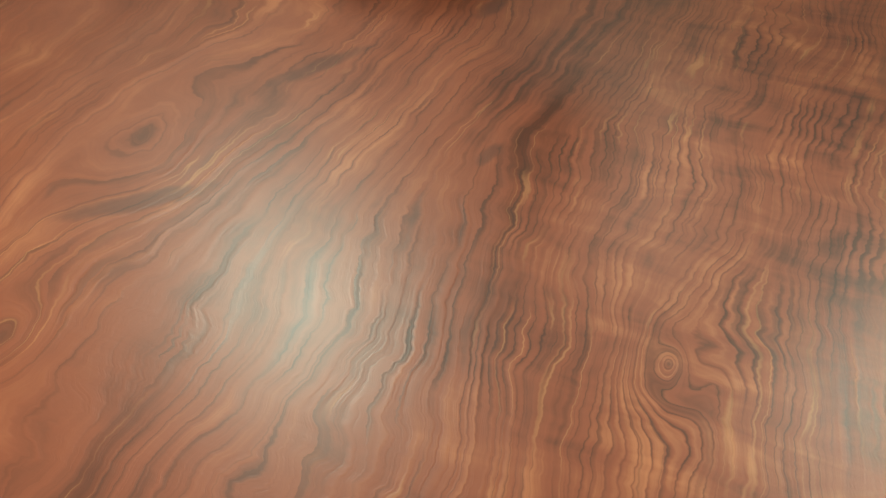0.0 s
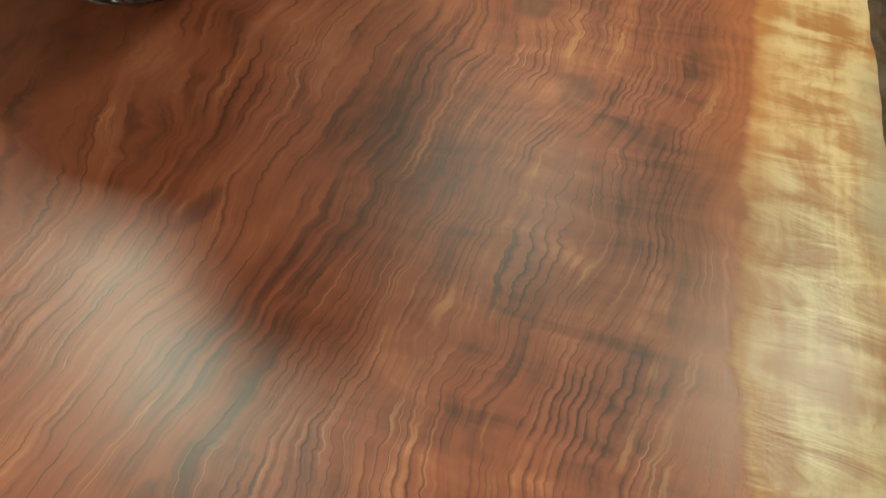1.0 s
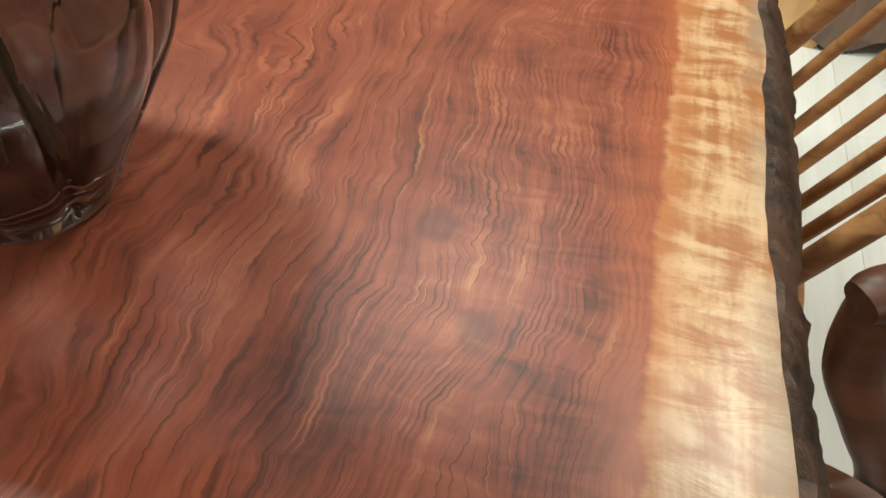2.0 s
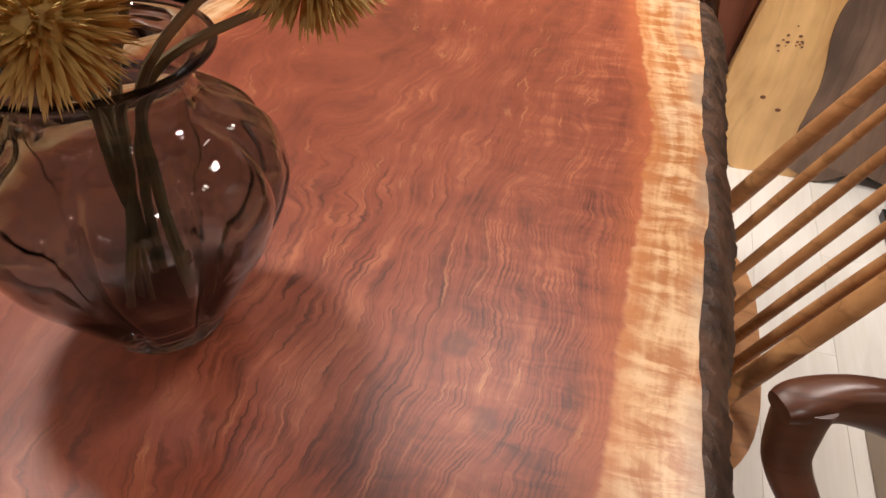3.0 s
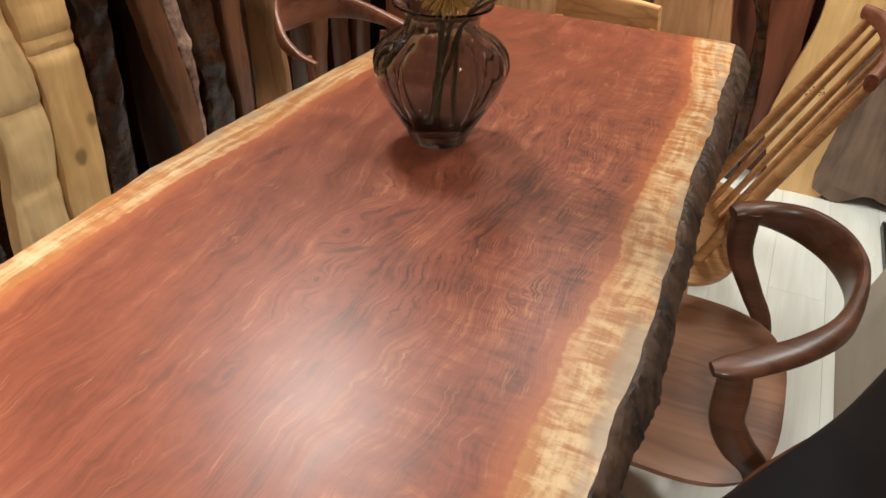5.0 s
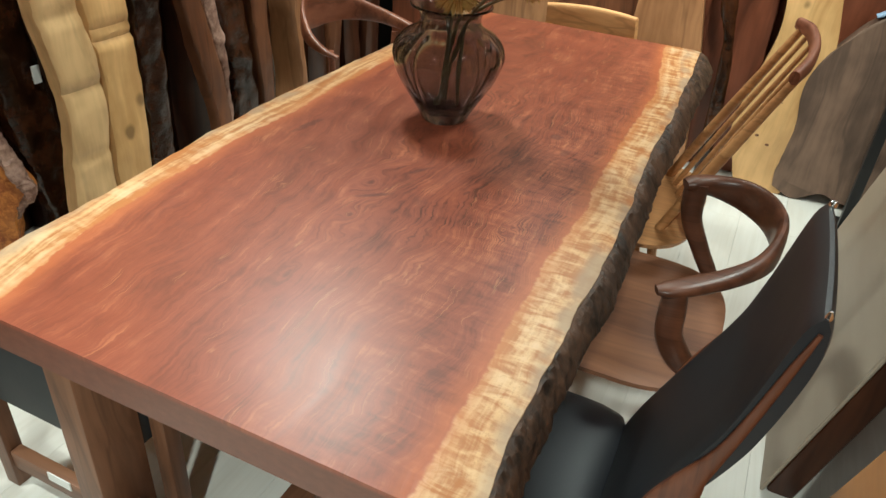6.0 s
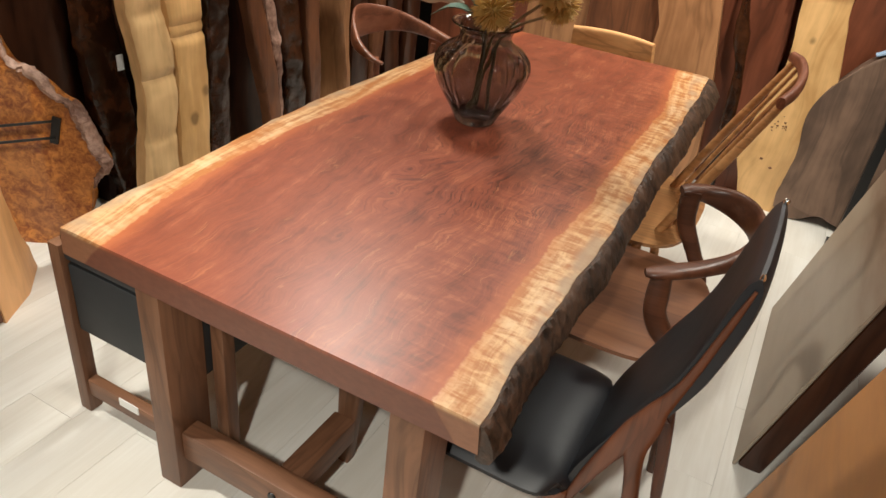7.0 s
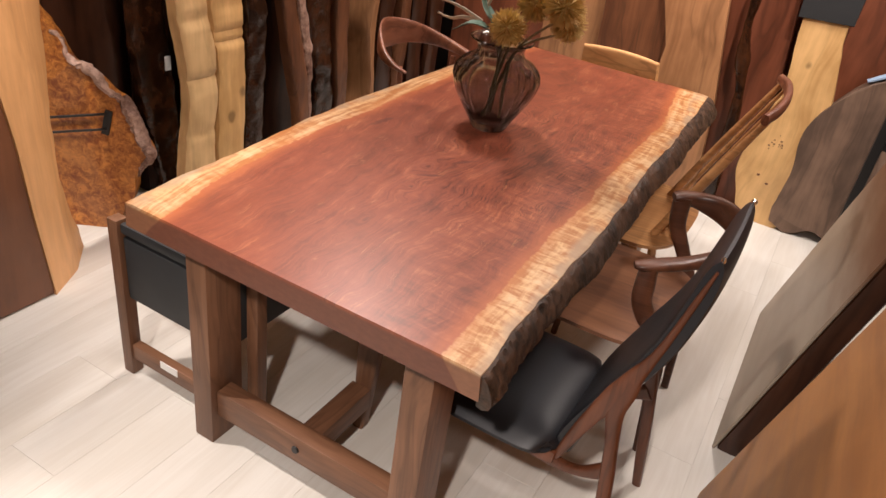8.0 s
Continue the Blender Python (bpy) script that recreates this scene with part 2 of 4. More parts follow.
def leather():
    g = Graph("black_leather")
    c = g.coords()
    a = g.voronoi(c, 420.0)
    b = g.noise(c, 6.0, 3.0)
    return g.done(g.mix(b, (0.009, 0.0095, 0.012), (0.017, 0.018, 0.022)), g.add(0.38, g.mul(b, 0.14)), a, 0.12, 0.0006, Specular_IOR_Level=0.42)


def smoky_glass():
    g = Graph("smoky_mauve_glass")
    x, y, z = g.split(g.coords())
    # the cast foot is thick; its darkness is put into the tint by height
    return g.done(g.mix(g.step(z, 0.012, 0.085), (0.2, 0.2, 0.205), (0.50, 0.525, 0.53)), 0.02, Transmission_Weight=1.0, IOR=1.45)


def floor_material():
    g = Graph("limewashed_plank")
    x, y, z = g.split(g.coords())
    s = g.mul(g.random(), 30.0)
    warp = g.mul(g.noise(g.join(g.mul(x, 5.0), g.add(g.mul(y, 1.0), s), 0.0), 1.0, 2.0), 0.1)
    a = g.noise(g.join(g.mul(g.add(x, warp), 55.0), g.add(g.mul(y, 2.0), s), s), 1.0, 5.0, 0.65)
    b = g.noise(g.join(g.mul(x, 7.0), g.add(g.mul(y, 1.6), s), s), 1.0, 3.0)
    col = g.mix(g.step(g.add(g.mul(a, 0.45), g.mul(b, 0.6)), 0.34, 0.75), (0.66, 0.63, 0.56), (0.80, 0.785, 0.73))
    col = g.mix(g.mul(g.random(), 0.22), col, (0.60, 0.56, 0.50))
    worn = g.noise(g.join(g.mul(x, 3.0), g.mul(y, 1.1), s), 1.0, 4.0, 0.6, 0.4)
    col = g.mix(g.step(worn, 0.48, 0.7, 0.0, 0.4), col, (0.58, 0.53, 0.45))
    return g.done(col, g.add(0.34, g.mul(b, 0.2)), a, 0.08, 0.001)


def painted(name, color, rough=0.6, vary=0.25):
    g = Graph(name)
    c = g.coords()
    a = g.noise(c, 5.0, 4.0)
    b = g.noise(c, 90.0, 3.0)
    return g.done(g.mix(a, color, tuple(q * (1 - vary) for q in color)), g.add(rough - 0.1, g.mul(a, 0.2)), b, 0.06, 0.001)


def burl_material():
    g = Graph("orange_burl")
    c = g.coords()
    a = g.noise(c, 38.0, 8.0, 0.72, 0.5)
    b = g.noise(c, 6.0, 3.0)
    d = g.voronoi(c, 34.0)
    col = g.mix(g.step(a, 0.36, 0.66), (0.25, 0.062, 0.012), (0.66, 0.26, 0.05))
    col = g.mix(g.step(b, 0.5, 0.75, 0.0, 0.6), col, (0.70, 0.30, 0.075))
    col = g.mix(g.step(d, 0.02, 0.12, 0.6, 0.0), col, (0.05, 0.018, 0.008))
    return g.done(col, 0.4, a, 0.2, 0.002)


def drab_face():
    """Planed slab face: drab below, with shade and reflection painted brown on its upper part."""
    g = Graph("matt_drab_slab_face")
    x, y, z = g.split(g.coords())
    a = g.noise(g.join(g.mul(x, 4.0), g.mul(y, 2.0), g.mul(z, 9.0)), 1.0, 4.0)
    b = g.noise(g.coords(), 70.0, 3.0)
    low = g.mix(a, (0.40, 0.335, 0.255), (0.31, 0.25, 0.185))
    high = g.mix(a, (0.20, 0.10, 0.05), (0.13, 0.06, 0.03))
    where = g.step(g.add(z, g.mul(g.sub(a, 0.5), 0.2)), 0.5, 0.8)
    return g.done(g.mix(where, low, high), g.add(0.42, g.mul(a, 0.15)), b, 0.05, 0.001)


MAT = {
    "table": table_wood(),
    "bark": bark_material(),
    "gloss_bark": bark_material("glossy_dark_live_edge", (0.004, 0.0016, 0.001), (0.06, 0.02, 0.007), 0.16, 0.4, 0.9),
    "pink_bark": bark_material("pinkish_rough_bark", (0.15, 0.07, 0.045), (0.56, 0.36, 0.27), 0.55, 0.8),
    "grey_bark": bark_material("grey_weathered_bark", (0.05, 0.042, 0.036), (0.17, 0.135, 0.11), 0.75, 0.5),
    "leg": plain_wood("walnut_leg_wood", (0.10, 0.051, 0.029), (0.225, 0.125, 0.076), "z", 70.0, 12.0),
    "leg_x": plain_wood("walnut_rail_wood", (0.095, 0.047, 0.027), (0.21, 0.115, 0.07), "x", 70.0, 12.0),
    "leg_y": plain_wood("walnut_beam_wood", (0.095, 0.047, 0.027), (0.21, 0.115, 0.07), "y", 70.0, 12.0),
    "walnut": plain_wood("dark_walnut", (0.042, 0.017, 0.010), (0.13, 0.058, 0.035), "x", 60.0, 14.0, 0.36),
    "walnut_seat": plain_wood("walnut_seat_wood", (0.11, 0.05, 0.028), (0.27, 0.14, 0.08), "x", 50.0, 9.0, 0.42),
    "chair_frame": plain_wood("red_brown_chair_frame", (0.06, 0.022, 0.011), (0.165, 0.064, 0.032), "z", 60.0, 12.0, 0.38),
    "rose_chair": plain_wood("reddish_bent_wood", (0.12, 0.045, 0.026), (0.33, 0.15, 0.095), "y", 50.0, 10.0, 0.36),
    "spindle": plain_wood("honey_spindle_wood", (0.36, 0.19, 0.08), (0.58, 0.35, 0.16), "x", 60.0, 14.0, 0.42),
    "maple": plain_wood("pale_chair_wood", (0.50, 0.27, 0.11), (0.74, 0.48, 0.24), "x", 40.0, 8.0, 0.45),
    "yellow": plain_wood("yellow_slab_wood", (0.46, 0.30, 0.125), (0.74, 0.54, 0.27), "z", 30.0, 6.0, 0.42, 0.5, 0.1, 0.12, 0.7),
    "blond": plain_wood("blond_slab_wood", (0.50, 0.29, 0.125), (0.74, 0.47, 0.23), "z", 30.0, 6.0, 0.45, 0.3, 0.1, 0.12),
    "olive": plain_wood("olive_pale_slab_wood", (0.40, 0.28, 0.14), (0.68, 0.53, 0.30), "z", 30.0, 6.0, 0.38, 0.7, 0.1, 0.15),
    "brown": plain_wood("brown_slab_wood", (0.075, 0.030, 0.014), (0.21, 0.095, 0.045), "z", 40.0, 7.0, 0.45, 0.3),
    "tan": plain_wood("tan_slab_wood", (0.24, 0.125, 0.06), (0.46, 0.27, 0.14), "z", 40.0, 6.0, 0.45, 0.3),
    "red": plain_wood("red_brown_slab_wood", (0.10, 0.034, 0.018), (0.24, 0.085, 0.045), "z", 40.0, 7.0, 0.42, 0.3),
    # deep: dark wood with the dimmer light of the back row put in
    "deep": plain_wood("deep_shaded_slab_wood", (0.018, 0.007, 0.004), (0.065, 0.026, 0.013), "z", 40.0, 7.0, 0.34, 0.3),
    "heart": plain_wood("soft_brown_heartwood", (0.12, 0.05, 0.024), (0.22, 0.10, 0.05), "z", 20.0, 4.0, 0.45, 0.3, 0.1, 0.1),
    "grey": plain_wood("grey_weathered_wood", (0.075, 0.053, 0.042), (0.21, 0.15, 0.118), "z", 36.0, 7.0, 0.6, 0.5, 0.9),
    "drab": drab_face(),
    "amber": plain_wood("amber_slab_wood", (0.30, 0.145, 0.052), (0.50, 0.27, 0.105), "y", 24.0, 4.0, 0.5, 0.35, 0.08, 0.05),
    "burl": burl_material(),
    "leather": leather(),
    "glass": smoky_glass(),
    "plank": floor_material(),
    "joint": painted("grey_joint", (0.72, 0.70, 0.64)),
    "wall": painted("dark_brown_wall", (0.03, 0.02, 0.014)),
    "ceiling": painted("dim_beige_ceiling", (0.26, 0.225, 0.19)),
    "drawer": painted("charcoal_drawer", (0.022, 0.024, 0.026), 0.55),
    "black": painted("black_steel", (0.014, 0.013, 0.013), 0.45),
    "label": painted("white_paper", (0.8, 0.79, 0.76), 0.6, 0.05),
    "blue": painted("pale_blue_cloth", (0.33, 0.45, 0.62), 0.7),
    "chrome": Graph("chrome").done((0.75, 0.74, 0.72), 0.18, Metallic=1.0),
    "stem": painted("brown_stem", (0.26, 0.20, 0.10), 0.6),
    "leaf": painted("grey_green_leaf", (0.10, 0.19, 0.13), 0.55, 0.45),
    "petal": painted("cream_dried_bract", (0.72, 0.66, 0.52), 0.6),
    "bristle": painted("ochre_bristle", (0.84, 0.58, 0.17), 0.6, 0.45),
    "core": painted("dark_ochre_core", (0.16, 0.085, 0.022), 0.7),
}


# ---- mesh tools ----
def part(name, bm, material, parent=None, label="", smooth=True):
    """Links a bmesh as one mesh object, under a thing or a part."""
    bmesh.ops.recalc_face_normals(bm, faces=bm.faces)
    data = bpy.data.meshes.new(name)
    bm.to_mesh(data)
    bm.free()
    data.materials.append(MAT[material])
    if smooth:
        data.polygons.foreach_set("use_smooth", [True] * len(data.polygons))
        data.set_sharp_from_angle(angle=radians(38))
    ob = new(name, data)
    if parent is not None:
        ob.parent = parent
    if label:
        tagged(ob, label)
    return ob


def thing(name, label, category, group="", kind=""):
    return tagged(new(name), label, category, group, kind)


def box(x0, x1, y0, y1, z0, z1, bevel=0.004, seg=2):
    bm = bmesh.new()
    bmesh.ops.create_cube(bm, size=1.0)
    for v in bm.verts:
        v.co = ((x0 + x1) / 2 + v.co.x * (x1 - x0), (y0 + y1) / 2 + v.co.y * (y1 - y0), (z0 + z1) / 2 + v.co.z * (z1 - z0))
    if bevel:
        bmesh.ops.bevel(bm, geom=bm.edges[:], offset=bevel, segments=seg, affect="EDGES", profile=0.6)
    return bm


def spline(points, count):
    """Smooth curve through points of any number of values each."""
    p = np.array(points, float)
    p = np.vstack([2 * p[0] - p[1], p, 2 * p[-1] - p[-2]])
    out = []
    last = len(p) - 3
    for i in range(count):
        s = i / (count - 1) * last
        k = min(int(s), last - 1)
        f = s - k
        a, b, c, d = p[k:k + 4]
        out.append(0.5 * (2 * b + (c - a) * f + (2 * a - 5 * b + 4 * c - d) * f * f + (3 * b - a - 3 * c + d) * f ** 3))
    return np.array(out)


def sweep(points, count=24, sides=12, up=(0, 0, 1), square=2.0, rough=0.0, bm=None):
    """A limb along points (x, y, z, half width, half height); up points along its height. square 2 is round, 4 boxy."""
    bm = bm or bmesh.new()
    pts = spline(points, count)
    up = Vector(up)
    rings = []
    for i, q in enumerate(pts):
        a, b = pts[max(i - 1, 0)], pts[min(i + 1, count - 1)]
        t = (Vector(b[:3]) - Vector(a[:3])).normalized()
        side = t.cross(up)
        side = side.normalized() if side.length > 1e-4 else Vector((1, 0, 0))
        top = side.cross(t).normalized()
        ring = []
        for j in range(sides):
            w = 2 * math.pi * (j + 0.5) / sides
            c, s = math.cos(w), math.sin(w)
            c, s = math.copysign(abs(c) ** (2 / square), c), math.copysign(abs(s) ** (2 / square), s)
            co = Vector(q[:3]) + side * (c * abs(q[3])) + top * (s * abs(q[4]))
            if rough:
                co += Vector(noise.noise_vector(co * 14)) * rough + Vector(noise.noise_vector(co * 60)) * rough * 0.5
            ring.append(bm.verts.new(co))
        rings.append(ring)
    for r0, r1 in zip(rings, rings[1:]):
        for j in range(sides):
            bm.faces.new((r0[j], r0[(j + 1) % sides], r1[(j + 1) % sides], r1[j]))
    bm.faces.new(rings[0][::-1])
    bm.faces.new(rings[-1])
    return bm


def plate(outline, thick, origin, along, up, curve=True, count=60, wobble=0.0, taper=0.0, seed=0.0):
    """A standing slab: outline (s, z) in the plane of along and up at origin, with thickness behind it."""
    bm = bmesh.new()
    o, a, u = Vector(origin), Vector(along).normalized(), Vector(up).normalized()
    n = a.cross(u).normalized()
    ring = outline if not curve else [tuple(q) for q in spline(list(outline) + [outline[0]], count)[:-1]]
    cx, cz = sum(q[0] for q in ring) / len(ring), sum(q[1] for q in ring) / len(ring)
    layers = []
    for k, (depth, grow) in enumerate(((0.0, 0.97), (0.06, 0.992), (0.3, 1.0), (0.7, 1.0), (0.94, 0.99), (1.0, 0.97))):
        row = []
        for s, z in ring:
            g = 1 - (1 - grow) * 0.5 - taper * depth
            p = o + a * (cx + (s - cx) * g) + u * max(cz + (z - cz) * g, 0.0) - n * (thick * depth)
            if wobble:
                m = noise.noise_vector(Vector((s * 7 + seed, z * 5, k * 0.6))) + noise.noise_vector(Vector((s * 25 + seed, z * 22, k))) * 0.4
                p += a * (m.x * wobble) + n * (m.y * wobble * 0.5)
            row.append(bm.verts.new(p))
        layers.append(row)
    m = len(ring)
    for r0, r1 in zip(layers, layers[1:]):
        for j in range(m):
            bm.faces.new((r0[j], r0[(j + 1) % m], r1[(j + 1) % m], r1[j]))
    bm.faces.new(layers[0])
    bm.faces.new(layers[-1][::-1])
    return bm


def column(x, y, width, depth, height, sway=0.03, bulge=0.02, seed=0.0, fine=0.004, rings=70):
    """A slab stored upright and seen on its live edge: a tall, wavy, flattened column."""
    bm = bmesh.new()
    rows = []
    outline = [(-0.5, -0.5), (-0.15, -0.5), (0.15, -0.5), (0.4, -0.5), (0.5, -0.34), (0.52, -0.1), (0.52, 0.14), (0.5, 0.36),
               (0.4, 0.5), (0.15, 0.5), (-0.15, 0.5), (-0.5, 0.5)]
    for i in range(rings + 1):
        z = height * i / rings
        off = sway * noise.noise(Vector((seed, 3.1, z * 1.7))) + sway * 0.4 * noise.noise(Vector((seed, 9.0, z * 5.0)))
        grow = 1 + bulge / width * noise.noise(Vector((seed, 17.0, z * 2.6))) * 2
        out = bulge * noise.noise(Vector((seed, 31.0, z * 3.0)))
        row = []
        for px_, py_ in outline:
            lx = px_ * depth + (out if px_ > 0.3 else 0)
            ly = py_ * width * grow + off
            v = Vector((lx, ly, z))
            m = noise.noise_vector(Vector((lx * 30 + seed, ly * 30, z * 16))) * fine
            row.append(bm.verts.new((x + lx + m.x, y + ly + m.y, z)))
        rows.append(row)
    m = len(outline)
    for r0, r1 in zip(rows, rows[1:]):
        for j in range(m):
            bm.faces.new((r0[j], r0[(j + 1) % m], r1[(j + 1) % m], r1[j]))
    bm.faces.new(rows[0][::-1])
    bm.faces.new(rows[-1])
    return bm


def lathe(profile, sides=64, lobes=0, depth=0.0, count=40, close=False):
    """A turned form from (radius, z, lobe share)."""
    bm = bmesh.new()
    rows = []
    for r, z, l in spline(profile, count):
        row = []
        for j in range(sides):
            w = 2 * math.pi * j / sides
            k = 1 - depth * l * (0.5 + 0.5 * math.cos(lobes * w)) ** 5 if lobes else 1
            row.append(bm.verts.new((r * k * math.cos(w), r * k * math.sin(w), z)))
        rows.append(row)
    for r0, r1 in zip(rows, rows[1:]):
        for j in range(sides):
            bm.faces.new((r0[j], r0[(j + 1) % sides], r1[(j + 1) % sides], r1[j]))
    if close:
        bm.faces.new(rows[0][::-1]), bm.faces.new(rows[-1])
    return bm


def placed(ob, x, y, z=0.0, turn=0.0):
    ob.matrix_basis = pose(x, y, z, 0, 0, turn)
    return ob


# ---- room ----
ROOM = (-2.3, 2.9, -3.0, 3.5, 2.75)
x0, x1, y0, y1, top = ROOM
floor = part("floor", box(x0 - 0.2, x1 + 0.2, y0 - 0.2, y1 + 0.2, -0.12, -0.004, 0), "joint", smooth=False)
tagged(floor, "pale limewashed wooden plank floor of a showroom", "floor", kind="structure")
for nm, q in (("wall_west", (x0 - 0.15, x0, y0, y1)), ("wall_east", (x1, x1 + 0.15, y0, y1)),
              ("wall_north", (x0 - 0.15, x1 + 0.15, y1, y1 + 0.15)), ("wall_south", (x0 - 0.15, x1 + 0.15, y0 - 0.15, y0))):
    tagged(part(nm, box(*q, -0.004, top, 0), "wall", smooth=False), "dark brown showroom wall", "wall", kind="structure")
tagged(part("ceiling", box(x0 - 0.15, x1 + 0.15, y0 - 0.15, y1 + 0.15, top, top + 0.12, 0), "ceiling", smooth=False),
       "plain dim beige ceiling", "ceiling", kind="structure")


# ---- the slab table ----
SLAB_LENGTH, SLAB_TOP, SLAB_UNDER = 2.23, 0.74, 0.672
EDGE_Y = [0.0, 0.2, 0.39, 0.64, 0.81, 1.0, 1.25, 1.66, 2.0, 2.27]
EDGE_LEFT = [-0.45, -0.473, -0.476, -0.497, -0.509, -0.513, -0.505, -0.492, -0.475, -0.46]
HEART_LEFT = [-0.327, -0.382, -0.405, -0.42, -0.42, -0.414, -0.418, -0.415, -0.39, -0.37]
RIGHT_Y = [0.0, 0.15, 0.36, 0.56, 0.74, 0.84, 0.95, 1.09, 1.25, 1.38, 1.55, 1.66, 1.75, 1.95, 2.22]
EDGE_RIGHT = [0.52, 0.507, 0.504, 0.506, 0.505, 0.502, 0.494, 0.486, 0.478, 0.478, 0.48, 0.475, 0.467, 0.467, 0.45]
HEART_RIGHT = [0.431, 0.426, 0.417, 0.410, 0.411, 0.418, 0.408, 0.399, 0.394, 0.402, 0.394, 0.406, 0.389, 0.362, 0.325]


def slab_edge(y, ys, xs, rough, seed):
    f = float(np.interp(y, ys, xs))
    for d in (0.05, -0.05):
        f += float(np.interp(y + d, ys, xs))
    return f / 3 + rough * noise.noise(Vector((seed, y * 9, 0))) + rough * 0.5 * noise.noise(Vector((seed, y * 28, 4)))


def slab_body():
    bm = bmesh.new()
    heart = []
    nx, ny = 44, 150
    rows = []
    for i in range(ny + 1):
        y = SLAB_LENGTH * i / ny
        xl, xr = slab_edge(y, EDGE_Y, EDGE_LEFT, 0.006, 1.0), slab_edge(y, RIGHT_Y, EDGE_RIGHT, 0.006, 7.0)
        hl, hr = slab_edge(y, EDGE_Y, HEART_LEFT, 0.004, 3.0), slab_edge(y, RIGHT_Y, HEART_RIGHT, 0.004, 5.0)
        row = []

        def ring(x, z, hx=None):
            hx = x if hx is None else hx
            row.append(bm.verts.new((x, y, z)))
            heart.append(min(hx - hl, hr - hx))
        for j in range(nx + 1):
            f = j / nx
            x = xl + (xr - xl) * f
            dip = 0.0035 * max(0, 1 - (xr - x) / 0.03) ** 2 + 0.003 * max(0, 1 - (x - xl) / 0.012) ** 2
            ring(x, SLAB_TOP - dip)
        ring(xr + 0.004, SLAB_TOP - 0.02)
        ring(xr + 0.006, SLAB_UNDER + 0.012)
        ring(xr - 0.006, SLAB_UNDER)
        ring(0.15, SLAB_UNDER)
        ring(-0.15, SLAB_UNDER)
        ring(xl + 0.03, SLAB_UNDER)
        ring(xl + 0.006, SLAB_UNDER + 0.014)
        ring(xl - 0.006, SLAB_TOP - 0.03)
        rows.append(row)
    m = len(rows[0])
    for r0, r1 in zip(rows, rows[1:]):
        for j in range(m):
            bm.faces.new((r0[j], r0[(j + 1) % m], r1[(j + 1) % m], r1[j]))
    # flat sawn ends, a column of faces under each strip of the top
    for row, y in ((rows[0], 0.0), (rows[-1], SLAB_LENGTH)):
        top = [v.co.copy() for v in row[:nx + 1]]
        xl, xr = top[0].x, top[-1].x
        hl, hr = slab_edge(y, EDGE_Y, HEART_LEFT, 0.004, 3.0), slab_edge(y, RIGHT_Y, HEART_RIGHT, 0.004, 5.0)
        levels = []
        for k in range(5):
            f = k / 4
            line = []
            for j, p in enumerate(top):
                x = xl + (xr - xl) * j / nx + 0.012 * f * (j / nx - 0.5)
                line.append(bm.verts.new((x, y, p.z + (SLAB_UNDER - p.z) * f)))
                heart.append(min(x - hl + 0.06 * f, hr - x + 0.05 * f))
            levels.append(line)
        for r0, r1 in zip(levels, levels[1:]):
            for j in range(nx):
                bm.faces.new((r0[j], r0[j + 1], r1[j + 1], r1[j]))
    return bm, heart


table = thing("slab_table", "long live-edge dining table with a red-brown slab top on walnut trestles", "table")
body_bm, heart_values = slab_body()
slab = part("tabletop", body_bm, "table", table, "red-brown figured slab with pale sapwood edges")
layer = slab.data.attributes.new("heart", "FLOAT", "POINT")
layer.data.foreach_set("value", heart_values)


def bark_strip():
    bm = bmesh.new()
    rows = []
    n = 420
    shape = [(-0.004, 0.735), (0.006, 0.733), (0.016, 0.722), (0.024, 0.708), (0.03, 0.692), (0.034, 0.676), (0.03, 0.663),
             (0.016, 0.656), (0.002, 0.66)]
    for i in range(n + 1):
        y = 0.001 + (SLAB_LENGTH - 0.002) * i / n
        xr = slab_edge(y, RIGHT_Y, EDGE_RIGHT, 0.006, 7.0)
        swell = 1.0 + 0.45 * noise.noise(Vector((2.0, y * 4, 0))) + float(np.interp(y, [0.0, 0.5, 1.0, 1.6, 2.2], [0.0, 0.05, 0.2, 0.45, 0.7]))
        row = []
        for k, (dx, z) in enumerate(shape):
            m = noise.noise_vector(Vector((k * 0.9, y * 19, 1))) * 0.0036 + noise.noise_vector(Vector((k * 2.4, y * 60, 3))) * 0.003 + noise.noise_vector(Vector((k * 1.7, y * 95, 5))) * 0.003
            inner = k in (0, 8)
            row.append(bm.verts.new((xr + dx * swell + (0 if inner else m.x), y, z + (0 if k == 0 else m.z))))
        rows.append(row)
    s = len(shape)
    for r0, r1 in zip(rows, rows[1:]):
        for j in range(s):
            bm.faces.new((r0[j], r0[(j + 1) % s], r1[(j + 1) % s], r1[j]))
    bm.faces.new(rows[0])
    bm.faces.new(rows[-1][::-1])
    return bm


part("bark_edge", bark_strip(), "bark", table, "rough dark brown bark along the edge")
for ty in (0.062, 1.98):
    for lx, wide in ((-0.331, 0.068), (0.322, 0.076)):
        part("leg", box(lx, lx + wide, ty, ty + 0.12, 0.0, SLAB_UNDER, 0.005), "leg", table)
    part("top_rail", box(-0.262, 0.321, ty + 0.02, ty + 0.1, SLAB_UNDER - 0.07, SLAB_UNDER, 0.004), "leg_x", table)
    rail = part("stretcher", box(-0.262, 0.321, ty + 0.02, ty + 0.075, 0.095, 0.185, 0.005), "leg_x", table)
    cap = bmesh.new()
    bmesh.ops.create_cone(cap, segments=20, radius1=0.012, radius2=0.01, depth=0.006, cap_ends=True)
    bmesh.ops.transform(cap, verts=cap.verts, matrix=pose(0.02, ty + 0.018, 0.143, 90))
    part("bolt", cap, "black", rail)
